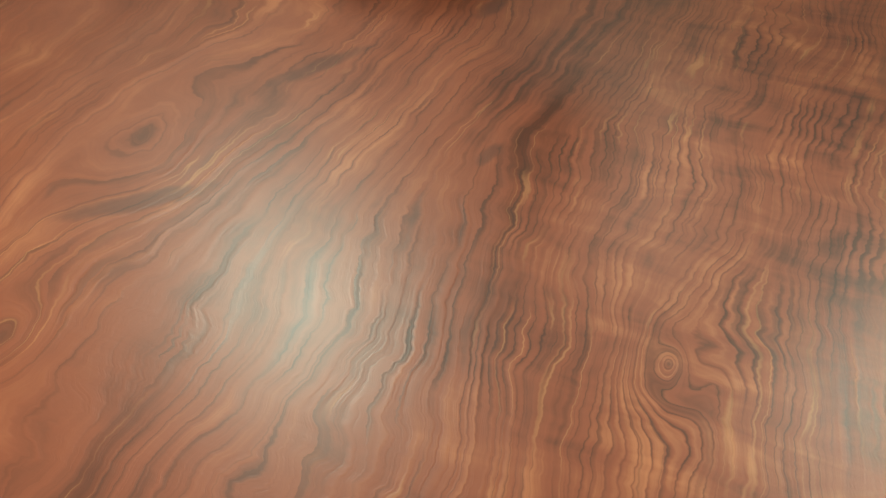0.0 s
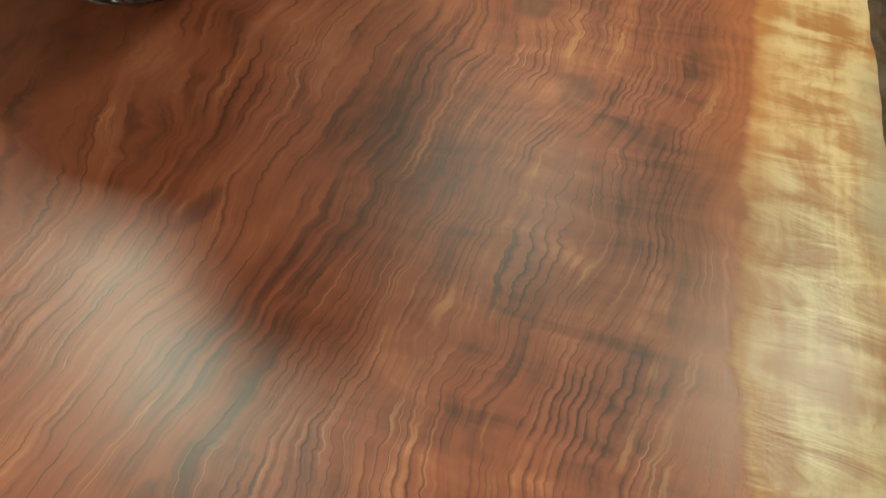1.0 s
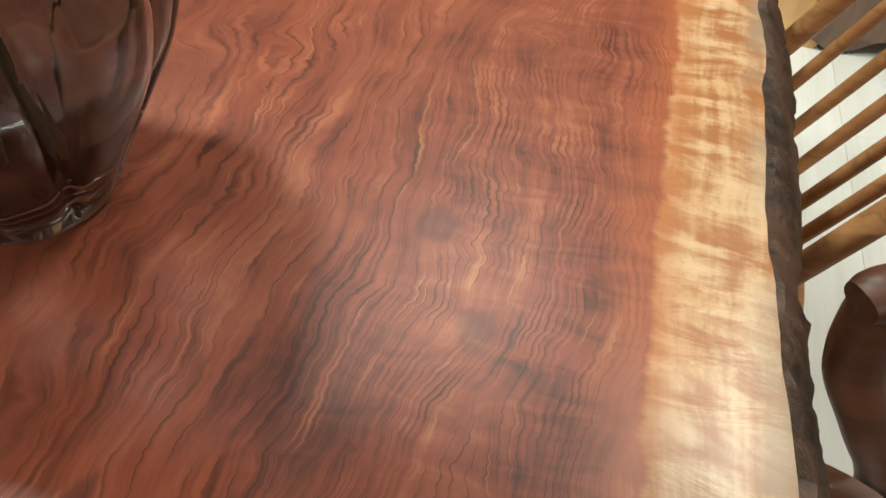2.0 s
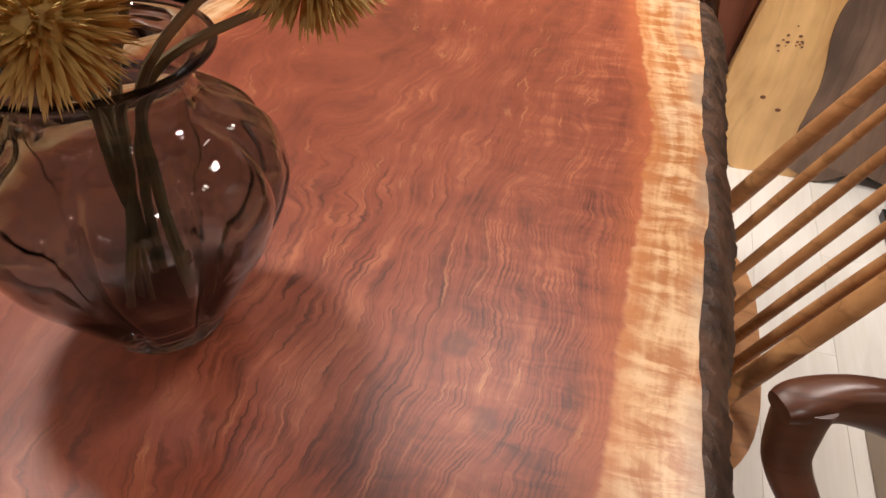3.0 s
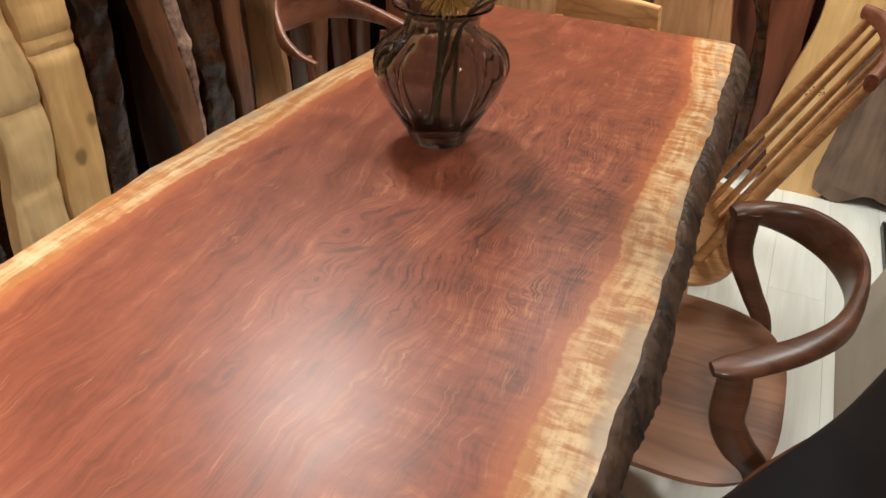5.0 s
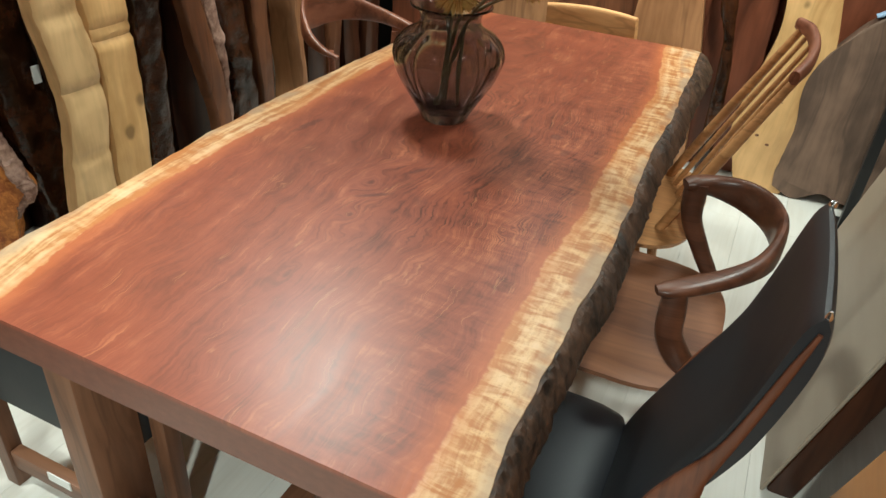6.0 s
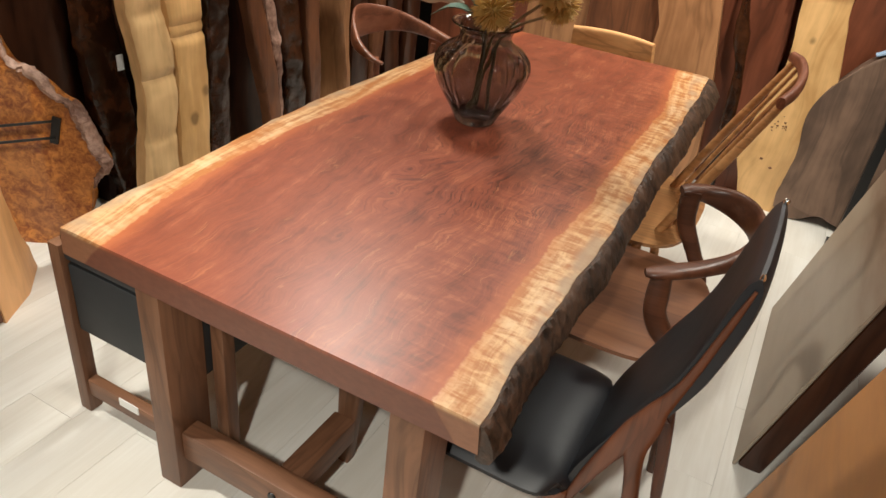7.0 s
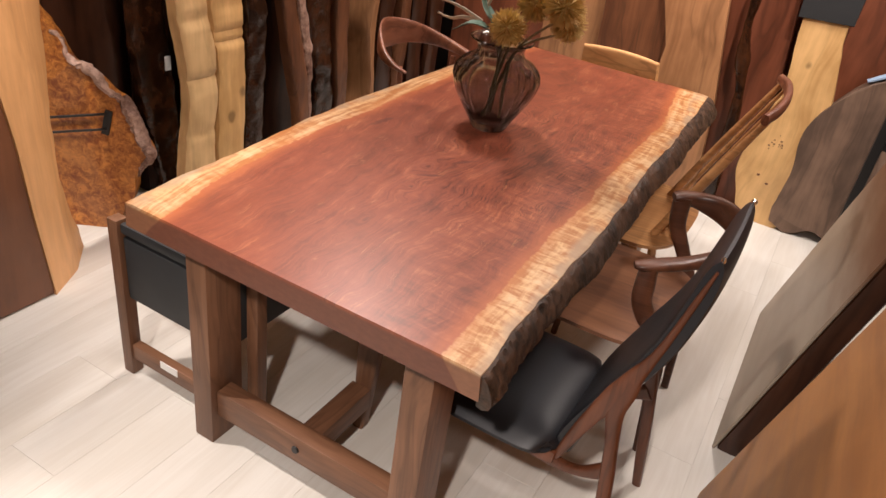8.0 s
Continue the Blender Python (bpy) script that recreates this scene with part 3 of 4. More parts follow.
part("long_beam", box(-0.005, 0.06, 0.138, 0.365, 0.1, 0.175, 0.005), "leg_y", table)
part("inner_leg", sweep([(0.022, 0.385, 0.0, 0.02, 0.02), (0.03, 0.385, 0.2, 0.03, 0.021), (0.045, 0.385, 0.45, 0.045, 0.022), (0.055, 0.385, SLAB_UNDER, 0.056, 0.022)], 14, 16, (0, 1, 0), 5), "leg", table)


# ---- drawer chest beside the trestle ----
chest = thing("drawer_chest", "low charcoal drawer unit in an open walnut frame with paper tag", "drawer unit")
for px_, py_ in ((-0.70, 0.118), (-0.262, 0.2), (-0.70, 0.76), (-0.262, 0.76)):
    part("post", box(px_, px_ + 0.04, py_, py_ + 0.04, 0.0, 0.552, 0.004), "leg", chest)
low_rail = part("lower_rail", box(-0.659, -0.263, 0.124, 0.154, 0.062, 0.118, 0.004), "leg_x", chest)
part("paper_tag", box(-0.535, -0.465, 0.1215, 0.1245, 0.094, 0.119, 0), "label", low_rail)
part("drawer_case", box(-0.655, -0.268, 0.13, 0.755, 0.292, 0.5, 0.006), "drawer", chest, "charcoal drawer box")
part("top_panel", box(-0.658, -0.266, 0.126, 0.757, 0.512, 0.545, 0.008), "drawer", chest)

# ---- the black leather armchair ----
club = thing("leather_chair", "dark walnut dining chair with black leather seat and tall curved back", "chair")


def pad(x0, x1, y0, y1, z0, z1, crown, round_):
    """Upholstered cushion with a crowned top."""
    bm = bmesh.new()
    nx, ny = 18, 18
    rows_t = []
    for side in (1, 0):
        rows = []
        for i in range(nx + 1):
            row = []
            for j in range(ny + 1):
                a, b = i / nx * 2 - 1, j / ny * 2 - 1
                sx = math.copysign(abs(a), a)
                r = max(abs(a), abs(b)) ** 6
                qx, qy = (x0 + x1) / 2 + sx * (x1 - x0) / 2, (y0 + y1) / 2 + b * (y1 - y0) / 2
                corner = (abs(a) * abs(b)) ** 5 * 0.05
                qx, qy = qx - math.copysign(corner, a), qy - math.copysign(corner, b)
                z = (z1 + crown * (1 - a * a) * (1 - b * b) - r * round_) if side else (z0 + r * round_ * 0.5)
                row.append(bm.verts.new((qx, qy, z)))
            rows.append(row)
        rows_t.append(rows)
    t, u = rows_t
    for i in range(nx):
        for j in range(ny):
            bm.faces.new((t[i][j], t[i + 1][j], t[i + 1][j + 1], t[i][j + 1]))
            bm.faces.new((u[i][j], u[i][j + 1], u[i + 1][j + 1], u[i + 1][j]))
    for i in range(nx):
        bm.faces.new((t[i][0], u[i][0], u[i + 1][0], t[i + 1][0]))
        bm.faces.new((t[i][ny], t[i + 1][ny], u[i + 1][ny], u[i][ny]))
        bm.faces.new((t[0][i], t[0][i + 1], u[0][i + 1], u[0][i]))
        bm.faces.new((t[nx][i], u[nx][i], u[nx][i + 1], t[nx][i + 1]))
    return bm


def back_sheet(line, y0, y1, thick, bow, shrink):
    """Curved upholstered back: line of (x, z, share of the width) from the seat upwards."""
    bm = bmesh.new()
    pts = spline(line, 44)
    ny = 30
    sheets = []
    for d in (0, 1):
        rows = []
        for i, (x, z, w) in enumerate(pts):
            a, b = pts[max(i - 1, 0)], pts[min(i + 1, len(pts) - 1)]
            t = Vector((b[0] - a[0], 0, b[1] - a[1])).normalized()
            n = Vector((t.z, 0, -t.x))
            row = []
            for j in range(ny + 1):
                f = j / ny * 2 - 1
                k = thick * (0.78 + 0.22 * math.sqrt(1 - f ** 6)) * math.sqrt(1.02 - (i / 43) ** 12)
                p = Vector((x, (y0 + y1) / 2 + f * w * (y1 - y0) / 2, z)) + n * (k * (0.5 if d else -0.5)) - Vector((bow * f * f, 0, 0))
                row.append(bm.verts.new(p))
            rows.append(row)
        sheets.append(rows)
    a, b = sheets
    m = len(pts) - 1
    for i in range(m):
        for j in range(ny):
            bm.faces.new((a[i][j], a[i][j + 1], a[i + 1][j + 1], a[i + 1][j]))
            bm.faces.new((b[i][j], b[i + 1][j], b[i + 1][j + 1], b[i][j + 1]))
        bm.faces.new((a[i][0], a[i + 1][0], b[i + 1][0], b[i][0]))
        bm.faces.new((a[i][ny], b[i][ny], b[i + 1][ny], a[i + 1][ny]))
    for j in range(ny):
        bm.faces.new((a[0][j], b[0][j], b[0][j + 1], a[0][j + 1]))
        bm.faces.new((a[m][j], a[m][j + 1], b[m][j + 1], b[m][j]))
    return bm


part("seat", pad(0.28, 0.655, 0.222, 0.675, 0.362, 0.424, 0.018, 0.035), "leather", club, "black leather seat cushion")
part("seat_frame", box(0.31, 0.64, 0.27, 0.645, 0.335, 0.374, 0.008), "chair_frame", club)
back = part("backrest", back_sheet([(0.648, 0.385, 1.0), (0.669, 0.455, 1.0), (0.718, 0.575, 1.0), (0.78, 0.72, 1.0), (0.804, 0.80, 1.0), (0.824, 0.90, 1.0), (0.834, 0.985, 1.0)],
                                   0.289, 0.624, 0.052, 0.004, 0), "leather", club, "tall curved black leather back")
for sy, out in ((0.287, -1), (0.626, 1)):
    post = part("back_post", sweep([(0.83, sy, 0.965, 0.004, 0.003), (0.817, sy, 0.905, 0.004, 0.006), (0.794, sy, 0.80, 0.005, 0.008), (0.774, sy, 0.725, 0.006, 0.011), (0.75, sy, 0.66, 0.007, 0.02),
                                    (0.727, sy, 0.595, 0.009, 0.027), (0.70, sy, 0.535, 0.009, 0.02), (0.674, sy, 0.465, 0.009, 0.016), (0.652, sy, 0.395, 0.008, 0.012), (0.64, sy, 0.35, 0.007, 0.008)], 44, 12, (1, 0, 0.3), 3.0), "chair_frame", club, "red-brown wooden back post")
    part("back_leg", sweep([(0.765, sy, 0.70, 0.005, 0.006), (0.752, sy, 0.63, 0.008, 0.019), (0.738, sy, 0.56, 0.010, 0.021), (0.75, sy, 0.48, 0.012, 0.016), (0.771, sy + 0.01 * out, 0.35, 0.013, 0.017), (0.795, sy + 0.035 * out, 0.17, 0.013, 0.016), (0.815, sy + 0.065 * out, 0.0, 0.011, 0.013)], 30, 12, (1, 0, 0.2), 3.0), "chair_frame", club)
    part("side_rail", sweep([(0.33, sy, 0.37, 0.011, 0.02), (0.52, sy, 0.352, 0.012, 0.02), (0.635, sy, 0.338, 0.012, 0.015), (0.70, sy, 0.345, 0.012, 0.013), (0.765, sy, 0.385, 0.012, 0.024)], 26, 12, (0, 0, 1), 3.0), "chair_frame", club)
    part("front_leg", sweep([(0.335, sy, 0.375, 0.016, 0.016), (0.325, sy, 0.18, 0.015, 0.015), (0.32, sy, 0.0, 0.011, 0.011)], 12, 12, (0, 1, 0), 2.6), "chair_frame", club)
tip = part("top_button", lathe([(0.002, 0.012, 0), (0.006, 0.009, 0), (0.007, 0.003, 0), (0.005, 0.0, 0)], 14, count=8, close=True), "chrome", club)
tip.matrix_basis = pose(0.833, 0.617, 0.983)
tip = part("top_button", lathe([(0.002, 0.012, 0), (0.004, 0.007, 0), (0.005, 0.003, 0), (0.004, 0.0, 0)], 14, count=8, close=True), "chrome", club)
tip.matrix_basis = pose(0.832, 0.296, 0.983)

# ---- the horseshoe armchair ----
hoop = thing("horseshoe_armchair", "dark walnut armchair with a bent horseshoe arm rail", "chair")
part("arm_rail", sweep([(0.608, 0.738, 0.668, 0.014, 0.008), (0.632, 0.75, 0.67, 0.024, 0.012), (0.675, 0.785, 0.673, 0.026, 0.014), (0.735, 0.845, 0.676, 0.023, 0.017), (0.788, 0.93, 0.673, 0.018, 0.026),
                        (0.815, 1.04, 0.661, 0.015, 0.044), (0.818, 1.15, 0.654, 0.014, 0.05), (0.785, 1.25, 0.650, 0.014, 0.048), (0.725, 1.306, 0.652, 0.016, 0.042), (0.655, 1.312, 0.657, 0.022, 0.03),
                        (0.60, 1.29, 0.66, 0.026, 0.02), (0.578, 1.277, 0.658, 0.02, 0.012)], 90, 16, (0, 0, 1), 2.6), "walnut", hoop, "dark polished horseshoe arm rail")
part("arm_post", sweep([(0.645, 0.757, 0.672, 0.02, 0.024), (0.648, 0.752, 0.62, 0.021, 0.028), (0.654, 0.75, 0.565, 0.02, 0.028), (0.682, 0.752, 0.515, 0.02, 0.028), (0.722, 0.758, 0.47, 0.017, 0.024),
                        (0.745, 0.77, 0.38, 0.016, 0.02), (0.762, 0.80, 0.18, 0.015, 0.017), (0.772, 0.83, 0.0, 0.012, 0.013)], 40, 14, (1, 0, 0.15), 2.6), "walnut", hoop, "curved arm post running into the leg")
part("arm_post", sweep([(0.607, 1.288, 0.668, 0.022, 0.03), (0.606, 1.29, 0.625, 0.022, 0.03), (0.617, 1.29, 0.555, 0.02, 0.027), (0.664, 1.287, 0.468, 0.018, 0.023), (0.708, 1.278, 0.385, 0.018, 0.021),
                        (0.74, 1.24, 0.2, 0.016, 0.017), (0.763, 1.19, 0.0, 0.012, 0.013)], 40, 14, (1, 0, 0.15), 2.6), "walnut", hoop, "curved arm post running into the leg")
for sy in (0.80, 1.22):
    part("front_leg", sweep([(0.34, sy, 0.41, 0.018, 0.018), (0.33, sy, 0.2, 0.016, 0.016), (0.32, sy, 0.0, 0.012, 0.012)], 14, 12, (1, 0, 0)), "walnut", hoop)


def dished_seat(x0, x1, y0, y1, z, thick, dish):
    bm = bmesh.new()
    nr, ns = 12, 56
    def at(r, w, zz):
        c, s = math.cos(w), math.sin(w)
        c, s = math.copysign(abs(c) ** 0.62, c), math.copysign(abs(s) ** 0.62, s)
        return ((x0 + x1) / 2 + r * c * (x1 - x0) / 2, (y0 + y1) / 2 + r * s * (y1 - y0) / 2, zz)
    rings = []
    for i in range(1, nr + 1):
        r = i / nr
        rings.append([bm.verts.new(at(r, 2 * math.pi * j / ns, z - dish * (1 - r ** 3) - 0.006 * r ** 16)) for j in range(ns)])
    rings.append([bm.verts.new(at(0.985, 2 * math.pi * j / ns, z - thick * 0.6)) for j in range(ns)])
    rings.append([bm.verts.new(at(0.9, 2 * math.pi * j / ns, z - thick)) for j in range(ns)])
    for r0, r1 in zip(rings, rings[1:]):
        for j in range(ns):
            bm.faces.new((r0[j], r1[j], r1[(j + 1) % ns], r0[(j + 1) % ns]))
    bm.faces.new(rings[0])
    bm.faces.new(rings[-1][::-1])
    return bm


part("seat", dished_seat(0.28, 0.765, 0.72, 1.27, 0.435, 0.035, 0.014), "walnut_seat", hoop, "dished brown wooden seat")

# ---- the spindle chair ----
fan = thing("spindle_chair", "honey-coloured spindle-back chair with a curved brown comb rail", "chair")
part("seat", dished_seat(0.18, 0.63, 1.29, 1.88, 0.445, 0.035, 0.012), "spindle", fan)
rail_pts = [(0.75, 1.368, 0.952, 0.013, 0.018), (0.773, 1.45, 0.967, 0.013, 0.02), (0.78, 1.55, 0.985, 0.013, 0.021), (0.763, 1.65, 1.0, 0.013, 0.02), (0.73, 1.715, 1.003, 0.012, 0.017)]
part("comb_rail", sweep(rail_pts, 40, 14, (0, 0, 1), 2.4), "rose_chair", fan, "curved brown top rail")
for k in range(7):
    f = k / 6
    head = spline(rail_pts, 41)[3 + int(34 * f)]
    foot = (0.53 - 0.04 * f + 0.04 * math.sin(math.pi * f), 1.42 + 0.38 * f, 0.435)
    thick = 0.0145 if k in (0, 6) else 0.0085
    mid = [(a + b) / 2 for a, b in zip(foot, head[:3])]
    part("spindle", sweep([(*foot, thick, thick), (*mid, thick * 1.05, thick * 1.05), (head[0], head[1], head[2] - 0.01, thick * 0.7, thick * 0.7)], 12, 10, (0, 1, 0)), "spindle", fan)
for sx, sy in ((0.22, 1.42), (0.22, 1.80), (0.46, 1.44), (0.46, 1.78)):
    part("leg", sweep([(sx, sy, 0.42, 0.017, 0.017), (sx * 1.0 + (0.03 if sx > 0.4 else -0.03), sy, 0.2, 0.018, 0.018), (sx + (0.06 if sx > 0.4 else -0.05), sy, 0.0, 0.012, 0.012)], 12, 10, (0, 1, 0)), "spindle", fan)

# ---- the bent-rail chair across the table ----
bent = thing("bent_rail_chair", "reddish-brown armchair with a broad bent back rail", "chair")
part("back_rail", sweep([(-0.622, 1.497, 0.699, 0.009, 0.005), (-0.68, 1.497, 0.712, 0.011, 0.012), (-0.755, 1.525, 0.735, 0.011, 0.026), (-0.83, 1.60, 0.764, 0.01, 0.05), (-0.86, 1.69, 0.776, 0.01, 0.066),
                         (-0.80, 1.81, 0.775, 0.011, 0.048), (-0.67, 1.86, 0.757, 0.014, 0.028), (-0.49, 1.865, 0.72, 0.016, 0.014)], 70, 16, (0, 0, 1), 3.0), "rose_chair", bent, "broad bent reddish rail")
part("seat", dished_seat(-0.78, -0.34, 1.40, 1.88, 0.44, 0.035, 0.012), "rose_chair", bent)
for sx, sy in ((-0.42, 1.44), (-0.42, 1.84), (-0.74, 1.50), (-0.74, 1.80)):
    part("leg", sweep([(sx, sy, 0.425, 0.016, 0.016), (sx, sy, 0.2, 0.016, 0.016), (sx * 1.03, sy, 0.0, 0.012, 0.012)], 10, 10, (0, 1, 0)), "rose_chair", bent)
for sx, sy in ((-0.66, 1.51), (-0.60, 1.85)):
    part("arm_post", sweep([(sx, sy, 0.71, 0.011, 0.013), (sx, sy + (0.02 if sy < 1.6 else -0.02), 0.56, 0.012, 0.014), (sx - 0.01, sy + (0.05 if sy < 1.6 else -0.05), 0.43, 0.013, 0.013)], 12, 10, (0, 1, 0)), "rose_chair", bent)

# ---- the pale chair at the far end ----
pale = thing("pale_end_chair", "pale maple chair with a rolled curved back panel", "chair")
part("back_panel", sweep([(-0.185, 2.375, 0.735, 0.012, 0.05), (-0.1, 2.40, 0.737, 0.012, 0.052), (0.0, 2.41, 0.738, 0.012, 0.053), (0.1, 2.40, 0.737, 0.012, 0.052), (0.185, 2.375, 0.735, 0.012, 0.05)], 36, 16, (0, -0.3, 1), 5), "maple", pale, "pale curved back panel")
part("seat", dished_seat(-0.22, 0.22, 1.97, 2.40, 0.44, 0.035, 0.012), "maple", pale)
for sx, sy in ((-0.17, 2.02), (0.17, 2.02), (-0.17, 2.38), (0.17, 2.38)):
    high = 0.70 if sy > 2.2 else 0.42
    part("leg", sweep([(sx, sy, 0.0, 0.013, 0.013), (sx, sy, 0.3, 0.016, 0.016), (sx, sy, high, 0.014, 0.014)], 12, 10, (0, 1, 0)), "maple", pale)

# ---- vase and dried flowers ----
VX, VY, VZ = -0.06, 1.14, SLAB_TOP + 0.001
vase = thing("glass_vase", "ribbed smoky mauve glass vase standing on the slab table", "vase")
vase_profile = [(0.003, 0.0, 0), (0.05, 0.0, 0), (0.061, 0.004, 0.1), (0.075, 0.03, 0.5), (0.103, 0.075, 0.9), (0.13, 0.12, 1), (0.1435, 0.158, 1), (0.1445, 0.178, 1), (0.137, 0.203, 0.9), (0.115, 0.226, 0.6),
                (0.09, 0.240, 0.3), (0.079, 0.252, 0), (0.077, 0.268, 0), (0.084, 0.284, 0), (0.1, 0.2935, 0), (0.1005, 0.297, 0), (0.096, 0.297, 0), (0.08, 0.2875, 0), (0.0725, 0.268, 0), (0.0745, 0.251, 0),
                (0.086, 0.236, 0.3), (0.111, 0.222, 0.6), (0.1325, 0.2, 0.9), (0.1395, 0.177, 1), (0.1385, 0.158, 1), (0.125, 0.12, 1), (0.098, 0.078, 0.9), (0.068, 0.042, 0.5), (0.045, 0.028, 0.1), (0.003, 0.026, 0)]
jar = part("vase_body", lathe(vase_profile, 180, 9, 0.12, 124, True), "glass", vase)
ring = lathe([(0.099, 0.293, 0), (0.1025, 0.294, 0), (0.1035, 0.297, 0), (0.1015, 0.2995, 0), (0.0985, 0.299, 0), (0.0975, 0.296, 0), (0.099, 0.293, 0)], 96, count=19)
part("lip", ring, "glass", vase, "dark rolled glass lip")
placed(vase, VX, VY, VZ, 12)


def bristle_head(radius, count, seed):
    """Spiky dried flower head: hundreds of tapered bristles round a core."""
    bm = bmesh.new()
    rnd = random.Random(seed)
    bmesh.ops.create_icosphere(bm, subdivisions=2, radius=radius * 0.55)
    for i in range(count):
        z = 1 - 2 * (i + 0.5) / count
        w = i * 2.39996
        d = Vector((math.sqrt(1 - z * z) * math.cos(w), math.sqrt(1 - z * z) * math.sin(w), z))
        d = (d + Vector((rnd.uniform(-1, 1), rnd.uniform(-1, 1), rnd.uniform(-1, 1))) * 0.16).normalized()
        side = d.orthogonal().normalized() * (radius * 0.035)
        other = d.cross(side).normalized() * (radius * 0.035)
        a = d * (radius * 0.45)
        tipv = d * (radius * rnd.uniform(0.86, 1.08))
        midv = d * (radius * 0.75)
        base = [bm.verts.new(a + s) for s in (side, -side * 0.5 + other * 0.87, -side * 0.5 - other * 0.87)]
        mids = [bm.verts.new(midv + s * 0.9) for s in (side, -side * 0.5 + other * 0.87, -side * 0.5 - other * 0.87)]
        t = bm.verts.new(tipv)
        for j in range(3):
            bm.faces.new((base[j], base[(j + 1) % 3], mids[(j + 1) % 3], mids[j]))
            bm.faces.new((mids[j], mids[(j + 1) % 3], t))
    return bm


def leaf_blade(points, width, fold=0.3):
    """A long folded leaf along points, pointed at both ends."""
    bm = bmesh.new()
    pts = spline(points, 14)
    rows = []
    for i, p in enumerate(pts):
        f = i / 13
        a, b = Vector(pts[max(i - 1, 0)]), Vector(pts[min(i + 1, 13)])
        t = (b - a).normalized()
        side = t.cross(Vector((0, 0, 1))).normalized()
        upv = side.cross(t)
        w = width * math.sin(math.pi * (0.06 + 0.94 * f) ** 0.8) * (1 - 0.15 * f)
        p = Vector(p)
        rows.append([bm.verts.new(p - side * w + upv * w * fold), bm.verts.new(p + upv * 0.0006), bm.verts.new(p + side * w + upv * w * fold),
                     bm.verts.new(p - upv * 0.0012)])
    for r0, r1 in zip(rows, rows[1:]):
        for j in range(4):
            bm.faces.new((r0[j], r1[j], r1[(j + 1) % 4], r0[(j + 1) % 4]))
    return bm


HEADS = [((-0.016, 1.065, 1.095), 0.064, 1), ((0.028, 1.14, 1.168), 0.062, 2), ((0.138, 1.10, 1.185), 0.068, 3), ((0.142, 1.15, 1.13), 0.06, 4)]
for (hx, hy, hz), hr, hs in HEADS:
    bloom = thing("dried_flower", "spiky ochre dried flower head on a brown stem in the vase", "flower", "dried flowers in the vase")
    part("flower_head", bristle_head(hr, 640, hs), "bristle", bloom).matrix_basis = pose(hx, hy, hz)
    foot = (VX + 0.035 * math.cos(hs * 2.1), VY + 0.035 * math.sin(hs * 2.1), VZ + 0.034)
    neck = (VX + (hx - VX) * 0.3, VY + (hy - VY) * 0.3, VZ + 0.285)
    part("stem", sweep([(*foot, 0.005, 0.005), (VX + (hx - VX) * 0.12 + 0.012 * math.cos(hs * 2.1), VY + (hy - VY) * 0.12, VZ + 0.17, 0.005, 0.005), (*neck, 0.0045, 0.0045), (hx, hy, hz - hr * 0.4, 0.0035, 0.0035)], 18, 8, (1, 0, 0.1)), "stem", bloom)
for k, (pts, w) in enumerate(((((VX - 0.01, VY, VZ + 0.28), (-0.10, 1.10, 1.062), (-0.148, 1.075, 1.074), (-0.205, 1.06, 1.044)), 0.036),
                              (((VX, VY + 0.01, VZ + 0.28), (-0.10, 1.14, 1.08), (-0.15, 1.16, 1.12), (-0.18, 1.17, 1.17)), 0.022),
                              (((VX - 0.01, VY - 0.01, VZ + 0.28), (-0.085, 1.09, 1.09), (-0.12, 1.08, 1.15), (-0.13, 1.08, 1.22)), 0.02))):
    sprig = thing("leaf_sprig", "grey-green folded leaf rising from the vase", "leaf", "leaves in the vase")
    part("leaf_blade", leaf_blade(pts, w), "leaf", sprig)
    part("leaf_stalk", sweep([(VX + 0.012 * k - 0.03, VY - 0.01, VZ + 0.03, 0.003, 0.003), (VX, VY, VZ + 0.18, 0.003, 0.003), (*pts[0], 0.003, 0.003)], 10, 8, (1, 0, 0)), "stem", sprig)
fork = thing("cream_sprig", "forked cream dried bract rising from the vase", "dried flower")
part("stalk", sweep([(VX - 0.02, VY + 0.02, VZ + 0.032, 0.003, 0.003), (VX - 0.01, VY + 0.01, VZ + 0.28, 0.003, 0.003), (-0.14, 1.13, 1.075, 0.003, 0.003)], 12, 8, (1, 0, 0)), "stem", fork)
for q in (((-0.14, 1.13, 1.075), (-0.20, 1.13, 1.075), (-0.25, 1.13, 1.06), (-0.30, 1.13, 1.066)), ((-0.14, 1.13, 1.075), (-0.19, 1.13, 1.095), (-0.24, 1.13, 1.105), (-0.295, 1.13, 1.11)), ((-0.13, 1.13, 1.12), (-0.11, 1.12, 1.16), (-0.08, 1.12, 1.2))):
    part("bract", sweep([(*p, 0.006 * (1 - i / 4.5), 0.008 * (1 - i / 4.5)) for i, p in enumerate(q)], 14, 8, (0, 0, 1), 2, 0.003), "petal", fork)


# ---- slabs for sale ----
def slab_thing(bm, mat, label, group="timber slabs stored upright", name="wood_slab"):
    ob = part(name, bm, mat)
    return tagged(ob, label, "wood slab", group)


